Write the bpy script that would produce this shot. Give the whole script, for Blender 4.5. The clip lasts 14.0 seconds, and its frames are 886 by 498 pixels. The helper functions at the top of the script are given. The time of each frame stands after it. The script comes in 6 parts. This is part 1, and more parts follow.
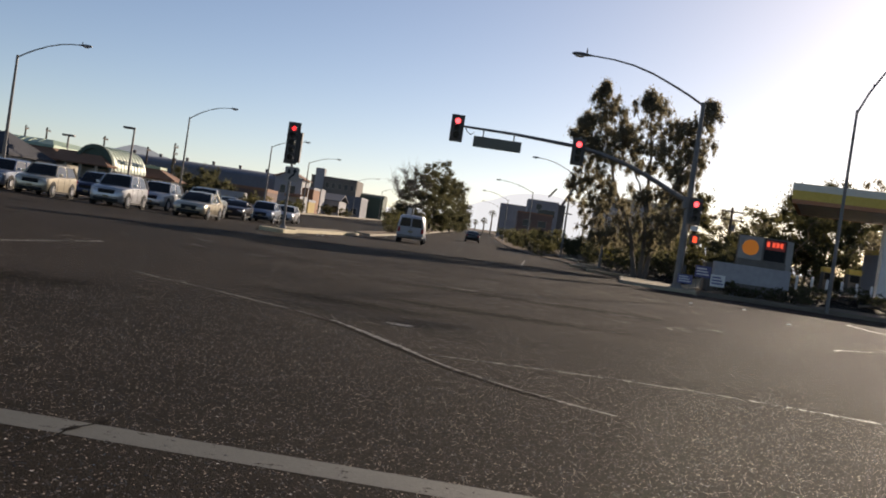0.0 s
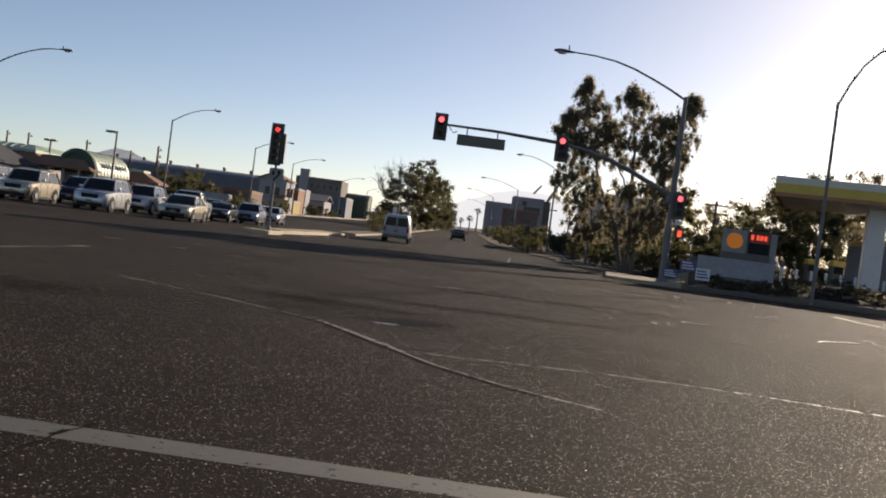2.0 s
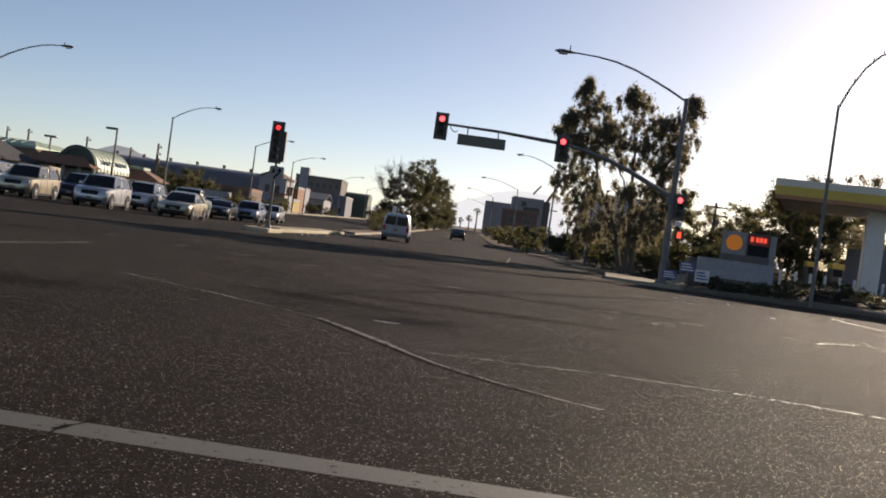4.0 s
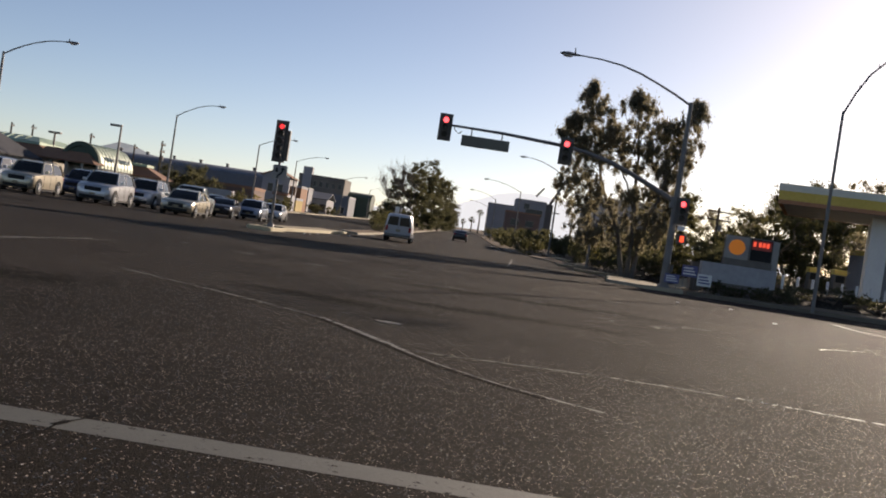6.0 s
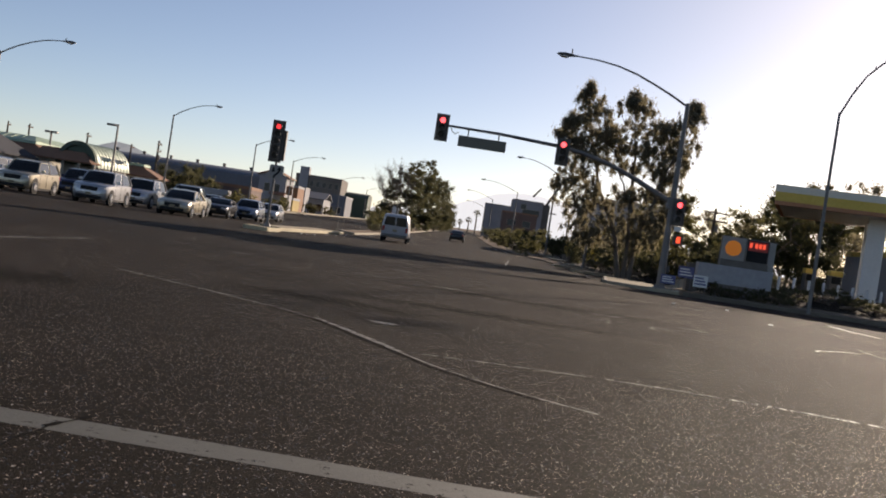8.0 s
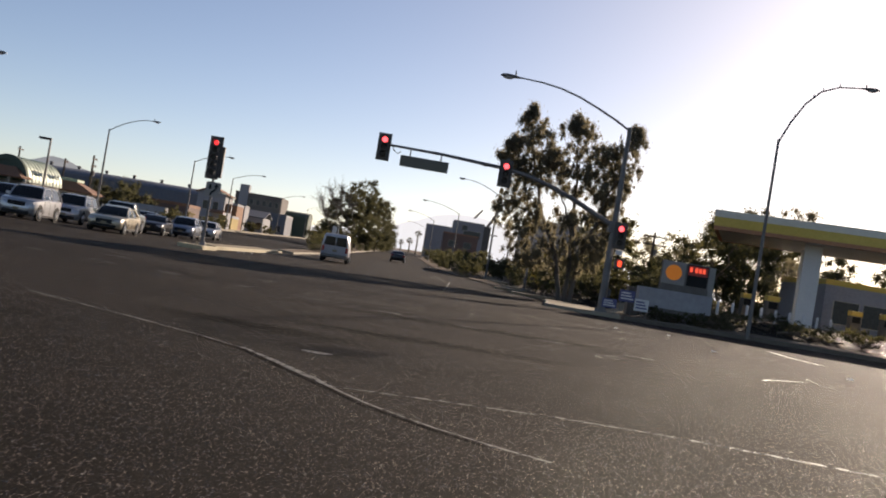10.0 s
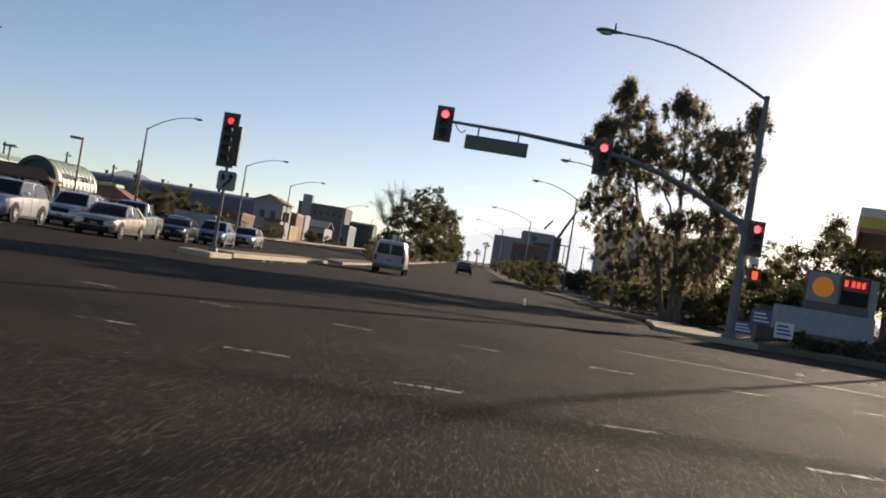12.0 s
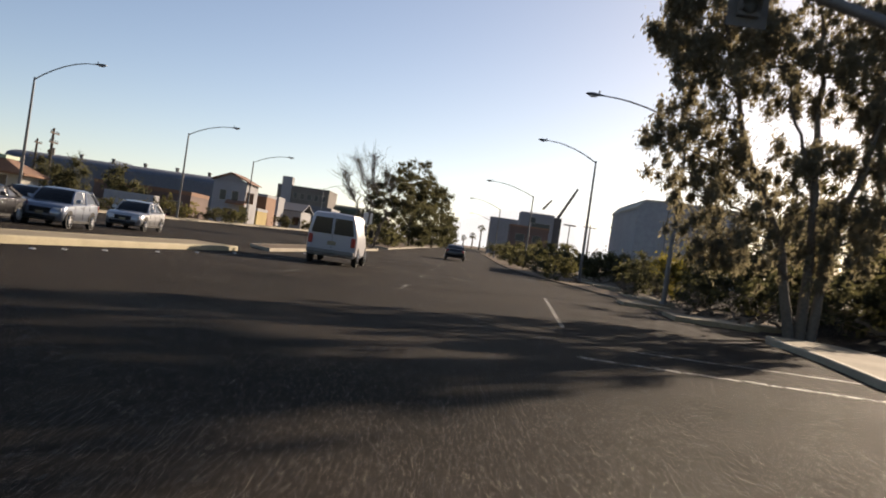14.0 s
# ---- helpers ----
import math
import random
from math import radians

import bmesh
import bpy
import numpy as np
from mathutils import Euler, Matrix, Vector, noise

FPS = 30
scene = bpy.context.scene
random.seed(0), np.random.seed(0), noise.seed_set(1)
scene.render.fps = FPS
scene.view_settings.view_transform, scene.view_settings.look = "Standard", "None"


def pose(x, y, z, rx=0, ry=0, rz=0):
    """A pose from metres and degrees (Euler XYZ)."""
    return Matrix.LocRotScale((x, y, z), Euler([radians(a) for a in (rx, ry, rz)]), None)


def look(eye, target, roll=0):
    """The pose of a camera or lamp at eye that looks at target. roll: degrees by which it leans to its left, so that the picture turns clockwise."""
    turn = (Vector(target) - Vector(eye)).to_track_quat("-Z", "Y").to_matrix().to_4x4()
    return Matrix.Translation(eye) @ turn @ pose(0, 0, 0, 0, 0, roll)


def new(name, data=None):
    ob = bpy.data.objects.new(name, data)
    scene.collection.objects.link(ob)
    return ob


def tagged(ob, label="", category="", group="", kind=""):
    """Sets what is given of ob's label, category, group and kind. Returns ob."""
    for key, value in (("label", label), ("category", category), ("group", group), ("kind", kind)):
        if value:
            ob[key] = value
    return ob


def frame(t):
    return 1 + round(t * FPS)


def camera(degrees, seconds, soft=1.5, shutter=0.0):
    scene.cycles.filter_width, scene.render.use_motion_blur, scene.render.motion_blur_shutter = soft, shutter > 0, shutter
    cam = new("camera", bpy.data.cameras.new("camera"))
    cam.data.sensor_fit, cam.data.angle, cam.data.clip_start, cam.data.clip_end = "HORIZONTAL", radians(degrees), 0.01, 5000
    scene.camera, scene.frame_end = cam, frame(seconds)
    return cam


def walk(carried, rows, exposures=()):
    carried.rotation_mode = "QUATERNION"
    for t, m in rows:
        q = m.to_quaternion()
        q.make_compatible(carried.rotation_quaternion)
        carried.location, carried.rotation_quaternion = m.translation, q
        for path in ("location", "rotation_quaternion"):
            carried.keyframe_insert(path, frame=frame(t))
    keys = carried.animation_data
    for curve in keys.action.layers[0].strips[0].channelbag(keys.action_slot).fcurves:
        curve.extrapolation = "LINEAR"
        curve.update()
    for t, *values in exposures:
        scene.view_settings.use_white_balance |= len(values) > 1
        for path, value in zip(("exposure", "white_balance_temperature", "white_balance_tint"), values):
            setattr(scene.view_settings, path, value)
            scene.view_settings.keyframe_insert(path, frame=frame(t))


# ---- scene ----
cam = camera(48.0, 14.0, soft=1.9, shutter=0.28)
PATH = [
    (0, (0.002, 0.0, 1.042), (-0.061, 1.999, 1.016), 8.4),
    (0.5, (0.0, -0.027, 1.043), (-0.056, 1.972, 1.018), 8.2),
    (1, (-0.018, -0.042, 1.046), (-0.067, 1.958, 1.02), 8.4),
    (1.5, (0.0, -0.025, 1.038), (-0.042, 1.974, 1.013), 7.8),
    (2, (0.017, -0.045, 1.043), (-0.018, 1.955, 1.018), 7.4),
    (2.5, (0.008, -0.048, 1.049), (-0.024, 1.952, 1.023), 7.5),
    (3, (0.0, -0.052, 1.033), (-0.032, 1.948, 1.008), 7.7),
    (5.5, (-0.001, -0.045, 1.038), (-0.038, 1.954, 1.011), 8.2),
    (6, (-0.007, -0.021, 1.026), (-0.045, 1.978, 1.002), 8.6),
    (6.5, (-0.014, -0.025, 1.034), (-0.05, 1.975, 1.009), 8.6),
    (7, (-0.007, -0.032, 1.041), (-0.042, 1.967, 1.016), 8.7),
    (9.5, (0.014, 0.182, 1.024), (0.003, 2.182, 1.034), 8.4),
    (10, (0.008, 0.716, 1.07), (0.087, 2.715, 1.107), 9.4),
    (10.5, (0.043, 2.275, 1.055), (0.029, 4.275, 1.094), 13.1),
    (11, (-0.028, 4.779, 1.005), (-0.182, 6.772, 1.07), 12.0),
    (11.5, (0.045, 7.876, 1.049), (-0.022, 9.874, 1.115), 8.9),
    (12, (0.102, 12.066, 1.027), (0.043, 14.064, 1.066), 9.4),
    (12.5, (0.173, 16.666, 1.05), (0.122, 18.664, 1.112), 9.7),
    (13, (0.317, 22.164, 0.955), (0.295, 24.163, 1.024), 9.7),
    (13.5, (0.50, 28.16, 0.985), (0.472, 30.16, 1.0245), 10.5),
    (14, (0.46, 33.85, 1.19), (0.414, 35.85, 1.2005), 8.2),
]
walk(cam, [(t, look(eye, target, roll)) for t, eye, target, roll in PATH], [(0.0, 0.37, 7600, 17), (9.5, 0.42, 7600, 19), (11.0, 0.47, 7700, 18), (12.4, 0.44, 7500, 16), (13.0, 0.58, 8000, 17), (13.5, 0.60, 8100, 17), (14.0, 0.60, 8100, 17)])


# ---- light ----
SUN_AZ, SUN_EL = 30.4, 16.9          # degrees right of straight ahead, degrees up
world = bpy.data.worlds.new("world")
scene.world = world
world.use_nodes = True
wn, wl = world.node_tree.nodes, world.node_tree.links
sky = wn.new("ShaderNodeTexSky")
sky.sky_type, sky.sun_disc = "NISHITA", False
sky.sun_elevation, sky.sun_rotation = radians(SUN_EL), radians(SUN_AZ)
sky.air_density, sky.dust_density, sky.ozone_density, sky.altitude = 0.85, 1.7, 2.4, 1800
wl.new(sky.outputs[0], wn["Background"].inputs[0])
wn["Background"].inputs[1].default_value = 0.09
sun = new("sun", bpy.data.lights.new("sun", "SUN"))
sun.data.energy, sun.data.angle, sun.data.color = 5.0, radians(0.6), (1.0, 0.92, 0.81)
sun_dir = Vector((math.sin(radians(SUN_AZ)) * math.cos(radians(SUN_EL)), math.cos(radians(SUN_AZ)) * math.cos(radians(SUN_EL)), math.sin(radians(SUN_EL))))
sun.matrix_world = look(sun_dir * 200, (0, 0, 0))


# ---- materials ----
def surf(name, c1, c2, scale=3.0, rough=0.7, bump=0.0, bscale=40.0, metal=0.0, stain=0.35, rand=0.0, spec=0.5, coat=0.0):
    """A surface whose colour wanders from c1 to c2 by grain and by wide stains."""
    m = bpy.data.materials.new(name)
    m.use_nodes = True
    n, l = m.node_tree.nodes, m.node_tree.links
    b = n["Principled BSDF"]
    tc = n.new("ShaderNodeTexCoord")
    fine = n.new("ShaderNodeTexNoise")
    fine.inputs["Scale"].default_value, fine.inputs["Detail"].default_value = scale * 8, 6
    wide = n.new("ShaderNodeTexNoise")
    wide.inputs["Scale"].default_value, wide.inputs["Detail"].default_value = scale * 0.4, 4
    for t in (fine, wide):
        l.new(tc.outputs["Object"], t.inputs["Vector"])
    mixf = n.new("ShaderNodeMix")
    mixf.inputs[0].default_value = stain + 0.15
    l.new(fine.outputs[0], mixf.inputs[2])
    l.new(wide.outputs[0], mixf.inputs[3])
    ramp = n.new("ShaderNodeValToRGB")
    ramp.color_ramp.elements[0].position, ramp.color_ramp.elements[1].position = 0.35, 0.65
    ramp.color_ramp.elements[0].color, ramp.color_ramp.elements[1].color = (*c1, 1), (*c2, 1)
    l.new(mixf.outputs[0], ramp.inputs[0])
    out = ramp.outputs[0]
    if rand:
        info = n.new("ShaderNodeObjectInfo")
        hsv = n.new("ShaderNodeHueSaturation")
        mr = n.new("ShaderNodeMapRange")
        mr.inputs[3].default_value, mr.inputs[4].default_value = 1 - rand, 1 + rand
        l.new(info.outputs["Random"], mr.inputs[0])
        l.new(mr.outputs[0], hsv.inputs["Value"])
        l.new(out, hsv.inputs["Color"])
        out = hsv.outputs[0]
    l.new(out, b.inputs["Base Color"])
    b.inputs["Roughness"].default_value, b.inputs["Metallic"].default_value = rough, metal
    b.inputs["Specular IOR Level"].default_value = spec
    b.inputs["Coat Weight"].default_value = coat
    if bump:
        bt = n.new("ShaderNodeTexNoise")
        bt.inputs["Scale"].default_value, bt.inputs["Detail"].default_value = bscale, 5
        l.new(tc.outputs["Object"], bt.inputs["Vector"])
        bn = n.new("ShaderNodeBump")
        bn.inputs["Strength"].default_value, bn.inputs["Distance"].default_value = bump, 0.02
        l.new(bt.outputs[0], bn.inputs["Height"])
        l.new(bn.outputs[0], b.inputs["Normal"])
    return m


def asphalt_mat():
    """Worn chip seal: dark binder, stones from black to pale, wide stains and fine relief."""
    m = surf("asphalt", (0.82, 0.72, 0.635), (1.85, 1.63, 1.45), 0.5, 0.9, 0.0, stain=0.6, spec=0.03)
    n, l = m.node_tree.nodes, m.node_tree.links
    b, tc = n["Principled BSDF"], n["Texture Coordinate"]
    vo = n.new("ShaderNodeTexVoronoi")
    vo.inputs["Scale"].default_value = 145
    l.new(tc.outputs["Object"], vo.inputs["Vector"])
    sep = n.new("ShaderNodeSeparateColor")
    l.new(vo.outputs["Color"], sep.inputs[0])
    r = n.new("ShaderNodeValToRGB")
    e = r.color_ramp.elements
    e[0].position, e[0].color = 0.0, (0.0100, 0.0091, 0.0081, 1)
    e[1].position, e[1].color = 1.0, (0.42, 0.395, 0.355, 1)
    for p, c in ((0.50, (0.0160, 0.0147, 0.0131, 1)), (0.84, (0.0220, 0.0203, 0.0179, 1)), (0.968, (0.036, 0.033, 0.029, 1))):
        k = e.new(p)
        k.color = c
    l.new(sep.outputs[0], r.inputs[0])
    mix = n.new("ShaderNodeMix")
    mix.data_type, mix.blend_type = "RGBA", "MULTIPLY"
    mix.inputs[0].default_value = 1.0
    l.new(r.outputs[0], mix.inputs[6])
    l.new(b.inputs["Base Color"].links[0].from_socket, mix.inputs[7])
    stones = n.new("ShaderNodeTexVoronoi")
    stones.inputs["Scale"].default_value = 26
    l.new(tc.outputs["Object"], stones.inputs["Vector"])
    pick = n.new("ShaderNodeSeparateColor")
    l.new(stones.outputs["Color"], pick.inputs[0])
    rare = n.new("ShaderNodeMath")
    rare.operation = "GREATER_THAN"
    rare.inputs[1].default_value = 0.955
    l.new(pick.outputs[0], rare.inputs[0])
    small = n.new("ShaderNodeMath")
    small.operation = "LESS_THAN"
    small.inputs[1].default_value = 0.16
    l.new(stones.outputs["Distance"], small.inputs[0])
    both = n.new("ShaderNodeMath")
    both.operation = "MULTIPLY"
    l.new(rare.outputs[0], both.inputs[0])
    l.new(small.outputs[0], both.inputs[1])
    chips = n.new("ShaderNodeMix")
    chips.data_type = "RGBA"
    chips.inputs[7].default_value = (0.55, 0.52, 0.47, 1)
    l.new(both.outputs[0], chips.inputs[0])
    l.new(mix.outputs[2], chips.inputs[6])
    l.new(chips.outputs[2], b.inputs["Base Color"])
    for spot, lo_v, hi_v in (("Specular IOR Level", 0.03, 0.9), ("Roughness", 0.9, 0.26)):
        mr = n.new("ShaderNodeMapRange")
        mr.inputs[1].default_value, mr.inputs[2].default_value = 0.955, 0.985
        mr.inputs[3].default_value, mr.inputs[4].default_value = lo_v, hi_v
        l.new(sep.outputs[1], mr.inputs[0])
        l.new(mr.outputs[0], b.inputs[spot])
    bn = n.new("ShaderNodeBump")
    dome = n.new("ShaderNodeMath")
    dome.operation = "SUBTRACT"
    dome.inputs[0].default_value = 1.0
    l.new(vo.outputs["Distance"], dome.inputs[1])
    bn.inputs["Strength"].default_value, bn.inputs["Distance"].default_value = 0.75, 0.007
    l.new(dome.outputs[0], bn.inputs["Height"])
    l.new(bn.outputs[0], b.inputs["Normal"])
    return m


def leaf_mat(name, c1, c2):
    m = surf(name, c1, c2, 0.9, 0.6, stain=0.5, spec=0.3)
    n, l = m.node_tree.nodes, m.node_tree.links
    b = n["Principled BSDF"]
    tr = n.new("ShaderNodeBsdfTranslucent")
    through_leaf = n.new("ShaderNodeMix")
    through_leaf.data_type, through_leaf.blend_type = "RGBA", "MULTIPLY"
    through_leaf.inputs[0].default_value = 1.0
    through_leaf.inputs[7].default_value = (1.3, 1.25, 1.0, 1)
    l.new(b.inputs["Base Color"].links[0].from_socket, through_leaf.inputs[6])
    l.new(through_leaf.outputs[2], tr.inputs[0])
    mx = n.new("ShaderNodeMixShader")
    mx.inputs[0].default_value = 0.68
    l.new(b.outputs[0], mx.inputs[1])
    l.new(tr.outputs[0], mx.inputs[2])
    l.new(mx.outputs[0], n["Material Output"].inputs[0])
    return m


def glow(name, color, strength):
    m = bpy.data.materials.new(name)
    m.use_nodes = True
    b = m.node_tree.nodes["Principled BSDF"]
    b.inputs["Base Color"].default_value = (*color, 1)
    b.inputs["Emission Color"].default_value = (*color, 1)
    b.inputs["Emission Strength"].default_value = strength
    return m


def worn_paint(name, color, wear):
    """Road paint with chipped holes that let the asphalt through."""
    m = surf(name, tuple(c * 0.75 for c in color), color, 4.0, 0.7, 0.2, 60)
    n, l = m.node_tree.nodes, m.node_tree.links
    tc = n["Texture Coordinate"]
    t = n.new("ShaderNodeTexNoise")
    t.inputs["Scale"].default_value, t.inputs["Detail"].default_value, t.inputs["Roughness"].default_value = 9.0, 8, 0.75
    l.new(tc.outputs["Object"], t.inputs["Vector"])
    r = n.new("ShaderNodeValToRGB")
    r.color_ramp.elements[0].position, r.color_ramp.elements[1].position = wear - 0.06, wear + 0.06
    l.new(t.outputs[0], r.inputs[0])
    l.new(r.outputs[0], n["Principled BSDF"].inputs["Alpha"])
    return m


ASPHALT = asphalt_mat()
DIRT = surf("dirt", (0.14, 0.105, 0.072), (0.25, 0.19, 0.135), 0.5, 0.95, 0.5, 12, spec=0.05)
CONCRETE = surf("concrete", (0.24, 0.198, 0.132), (0.37, 0.31, 0.215), 1.2, 0.92, 0.25, 50, rand=0.08, spec=0.15)
KERB = surf("kerb_concrete", (0.24, 0.205, 0.145), (0.38, 0.325, 0.235), 2.0, 0.85, 0.3, 40)
KERB_YELLOW = surf("kerb_yellow", (0.34, 0.29, 0.175), (0.48, 0.41, 0.26), 2.0, 0.8, 0.3, 40)
PAINT = worn_paint("road_paint", (0.50, 0.48, 0.43), 0.45)
PAINT_DOT = worn_paint("dot_paint", (0.36, 0.34, 0.30), 0.48)
PAINT_FAINT = worn_paint("faint_road_paint", (0.30, 0.28, 0.245), 0.50)
SEAL = worn_paint("pale_seal", (0.18, 0.163, 0.138), 0.46)
SEAL_PALE = worn_paint("pale_seal_edge", (0.15, 0.14, 0.12), 0.46)
# darker copy of KERB: the shade on the corner is put into its colour
KERB_SHADED = surf("shaded_kerb", (0.10, 0.085, 0.065), (0.17, 0.145, 0.11), 2.0, 0.9, 0.3, 40)
TAR = surf("tar", (0.008, 0.0075, 0.007), (0.016, 0.015, 0.014), 2.0, 0.95, spec=0.02)
STEEL = surf("galvanised_steel", (0.13, 0.125, 0.12), (0.21, 0.20, 0.19), 3.0, 0.55, metal=0.25)
DARK_STEEL = surf("dark_steel", (0.06, 0.06, 0.06), (0.11, 0.10, 0.10), 3.0, 0.5, metal=0.4)
HOUSING = surf("signal_housing", (0.095, 0.084, 0.072), (0.135, 0.12, 0.104), 3.0, 0.6)
BACKPLATE = surf("signal_backplate", (0.095, 0.084, 0.074), (0.13, 0.117, 0.104), 3.0, 0.7)
RED_LIT = glow("red_lit_lens", (1.0, 0.09, 0.11), 2.4)
RED_DIM = glow("dim_red_lens", (1.0, 0.05, 0.06), 1.1)
ORANGE_LIT = glow("orange_lit_lens", (1.0, 0.10, 0.04), 1.2)
LENS_OFF = surf("dark_lens", (0.06, 0.054, 0.045), (0.085, 0.076, 0.062), 3.0, 0.45, spec=0.25)
SIGN_GREEN = surf("sign_back", (0.10, 0.11, 0.09), (0.15, 0.16, 0.14), 2.0, 0.5)
SIGN_FACE = surf("sign_face", (0.13, 0.125, 0.095), (0.17, 0.162, 0.125), 2.0, 0.5)
# white plate greyed: the shade on its face is put into the colour
SHADE_PLATE = surf("shaded_sign_plate", (0.26, 0.25, 0.23), (0.34, 0.33, 0.30), 2.0, 0.6)
WHITE = surf("white_enamel", (0.66, 0.65, 0.62), (0.78, 0.77, 0.74), 2.0, 0.45)
BLACK = surf("black_enamel", (0.015, 0.015, 0.015), (0.03, 0.03, 0.03), 2.0, 0.7, spec=0.15)
GLASS = surf("tinted_glass", (0.010, 0.011, 0.013), (0.018, 0.019, 0.021), 1.0, 0.12, spec=0.4)
RUBBER = surf("rubber", (0.014, 0.014, 0.014), (0.03, 0.029, 0.028), 6.0, 0.9, spec=0.08)
ALLOY = surf("alloy", (0.55, 0.55, 0.55), (0.70, 0.70, 0.69), 6.0, 0.3, metal=0.35)
LAMP_GLASS = surf("lamp_glass", (0.55, 0.55, 0.55), (0.7, 0.7, 0.7), 6.0, 0.08, spec=0.8)
TAIL_RED = surf("tail_lens", (0.25, 0.01, 0.01), (0.35, 0.02, 0.02), 6.0, 0.15)
BARK = surf("bark", (0.10, 0.075, 0.055), (0.20, 0.16, 0.12), 1.5, 0.9, 0.6, 20)
PALE_BARK = surf("pale_bark", (0.085, 0.07, 0.055), (0.17, 0.14, 0.11), 1.5, 0.9, 0.5, 16)
LEAF_GUM = leaf_mat("gum_leaves", (0.150, 0.138, 0.105), (0.245, 0.222, 0.175))
LEAF_PALE = leaf_mat("pale_grey_green_leaves", (0.20, 0.20, 0.15), (0.30, 0.29, 0.22))
LEAF_DARK = leaf_mat("dark_leaves", (0.046, 0.049, 0.030), (0.092, 0.090, 0.053))
LEAF_OLIVE = leaf_mat("olive_leaves", (0.056, 0.058, 0.030), (0.104, 0.097, 0.047))
LEAF_YELLOW = leaf_mat("yellow_green_leaves", (0.12, 0.11, 0.03), (0.20, 0.17, 0.05))
WOOD = surf("pole_wood", (0.07, 0.05, 0.04), (0.13, 0.10, 0.075), 2.0, 0.9, 0.4, 30)


# ---- mesh helpers ----
def soft_ramp(u):
    return 0.5 * (u + math.sqrt(u * u + 300.0))


def smooth(u):
    u = min(1.0, max(0.0, u))
    return u * u * (3 - 2 * u)


def gz(x, y):
    """The height of the land: level at the crossing, rising gently ahead and up onto the corner lot."""
    rise = 0.0125 * soft_ramp(y - 70.0)
    lot = 0.95 * smooth((x - 11.5) / 5.0) * smooth((y - 51.0) / 7.0)
    return rise + lot


def finish(name, bm, material, parent=None, label="", smooth_it=False):
    me = bpy.data.meshes.new(name)
    bmesh.ops.recalc_face_normals(bm, faces=bm.faces)
    bm.to_mesh(me)
    bm.free()
    for mt in material if isinstance(material, (list, tuple)) else [material]:
        me.materials.append(mt)
    if smooth_it:
        me.shade_smooth()
        me.set_sharp_from_angle(angle=radians(40))
    ob = new(name, me)
    if parent is not None:
        ob.parent = parent
    if label:
        ob["label"] = label
    return ob


part = finish


def empty(name, m, label, category, group=""):
    ob = new(name)
    ob.matrix_world = m
    ob.empty_display_size = 0.3
    return tagged(ob, label, category, group)


def box(bm, x0, x1, y0, y1, z0, z1, bevel=0.0):
    r = bmesh.ops.create_cube(bm, size=1.0, matrix=Matrix.Translation(((x0 + x1) / 2, (y0 + y1) / 2, (z0 + z1) / 2)) @ Matrix.Diagonal((x1 - x0, y1 - y0, z1 - z0, 1)))
    if bevel:
        es = list({e for v in r["verts"] for e in v.link_edges})
        bmesh.ops.bevel(bm, geom=es, offset=bevel, segments=2, affect="EDGES", profile=0.6)
    return bm


def cyl(bm, m, r0, r1, h, seg=16):
    """A tapered cylinder along m's z axis, from its origin."""
    bmesh.ops.create_cone(bm, cap_ends=True, segments=seg, radius1=r0, radius2=r1, depth=h, matrix=m @ Matrix.Translation((0, 0, h / 2)))
    return bm


def tube(bm, pts, radii, seg=10):
    """A tube through points, with a radius at each of them."""
    pts = [Vector(p) for p in pts]
    rings = []
    for i, p in enumerate(pts):
        d = (pts[min(i + 1, len(pts) - 1)] - pts[max(i - 1, 0)]).normalized()
        side = d.cross(Vector((0, 1, 0)) if abs(d.y) < 0.8 else Vector((1, 0, 0))).normalized()
        up = side.cross(d)
        r = radii[i] if isinstance(radii, (list, tuple)) else radii
        rings.append([bm.verts.new(p + r * (math.cos(a) * side + math.sin(a) * up)) for a in (2 * math.pi * k / seg for k in range(seg))])
    for a, b in zip(rings, rings[1:]):
        for k in range(seg):
            bm.faces.new((a[k], a[(k + 1) % seg], b[(k + 1) % seg], b[k]))
    bm.faces.new(rings[0][::-1])
    bm.faces.new(rings[-1])
    return bm


def loft(bm, rings):
    """Closed rings of equal count joined into one skin, ends closed."""
    vs = [[bm.verts.new(p) for p in r] for r in rings]
    n = len(vs[0])
    for a, b in zip(vs, vs[1:]):
        for k in range(n):
            bm.faces.new((a[k], a[(k + 1) % n], b[(k + 1) % n], b[k]))
    bm.faces.new(vs[0][::-1])
    bm.faces.new(vs[-1])
    return bm


def prism(bm, outline, z0, z1):
    """A flat outline (x, y) raised from z0 to z1."""
    lo = [bm.verts.new((x, y, z0)) for x, y in outline]
    hi = [bm.verts.new((x, y, z1)) for x, y in outline]
    n = len(outline)
    bm.faces.new(lo[::-1])
    bm.faces.new(hi)
    for k in range(n):
        bm.faces.new((lo[k], lo[(k + 1) % n], hi[(k + 1) % n], hi[k]))
    return bm


def sheet(name, xs, ys, lift, material, label, category):
    """A sheet over a grid that follows the land."""
    bm = bmesh.new()
    vs = [[bm.verts.new((x, y, gz(x, y) + lift)) for x in xs] for y in ys]
    for a, b in zip(vs, vs[1:]):
        for k in range(len(xs) - 1):
            bm.faces.new((a[k], a[k + 1], b[k + 1], b[k]))
    ob = finish(name, bm, material)
    return tagged(ob, label, category, kind="structure")


def steps(a, b, d):
    n = max(1, round((b - a) / d))
    return [a + (b - a) * i / n for i in range(n + 1)]


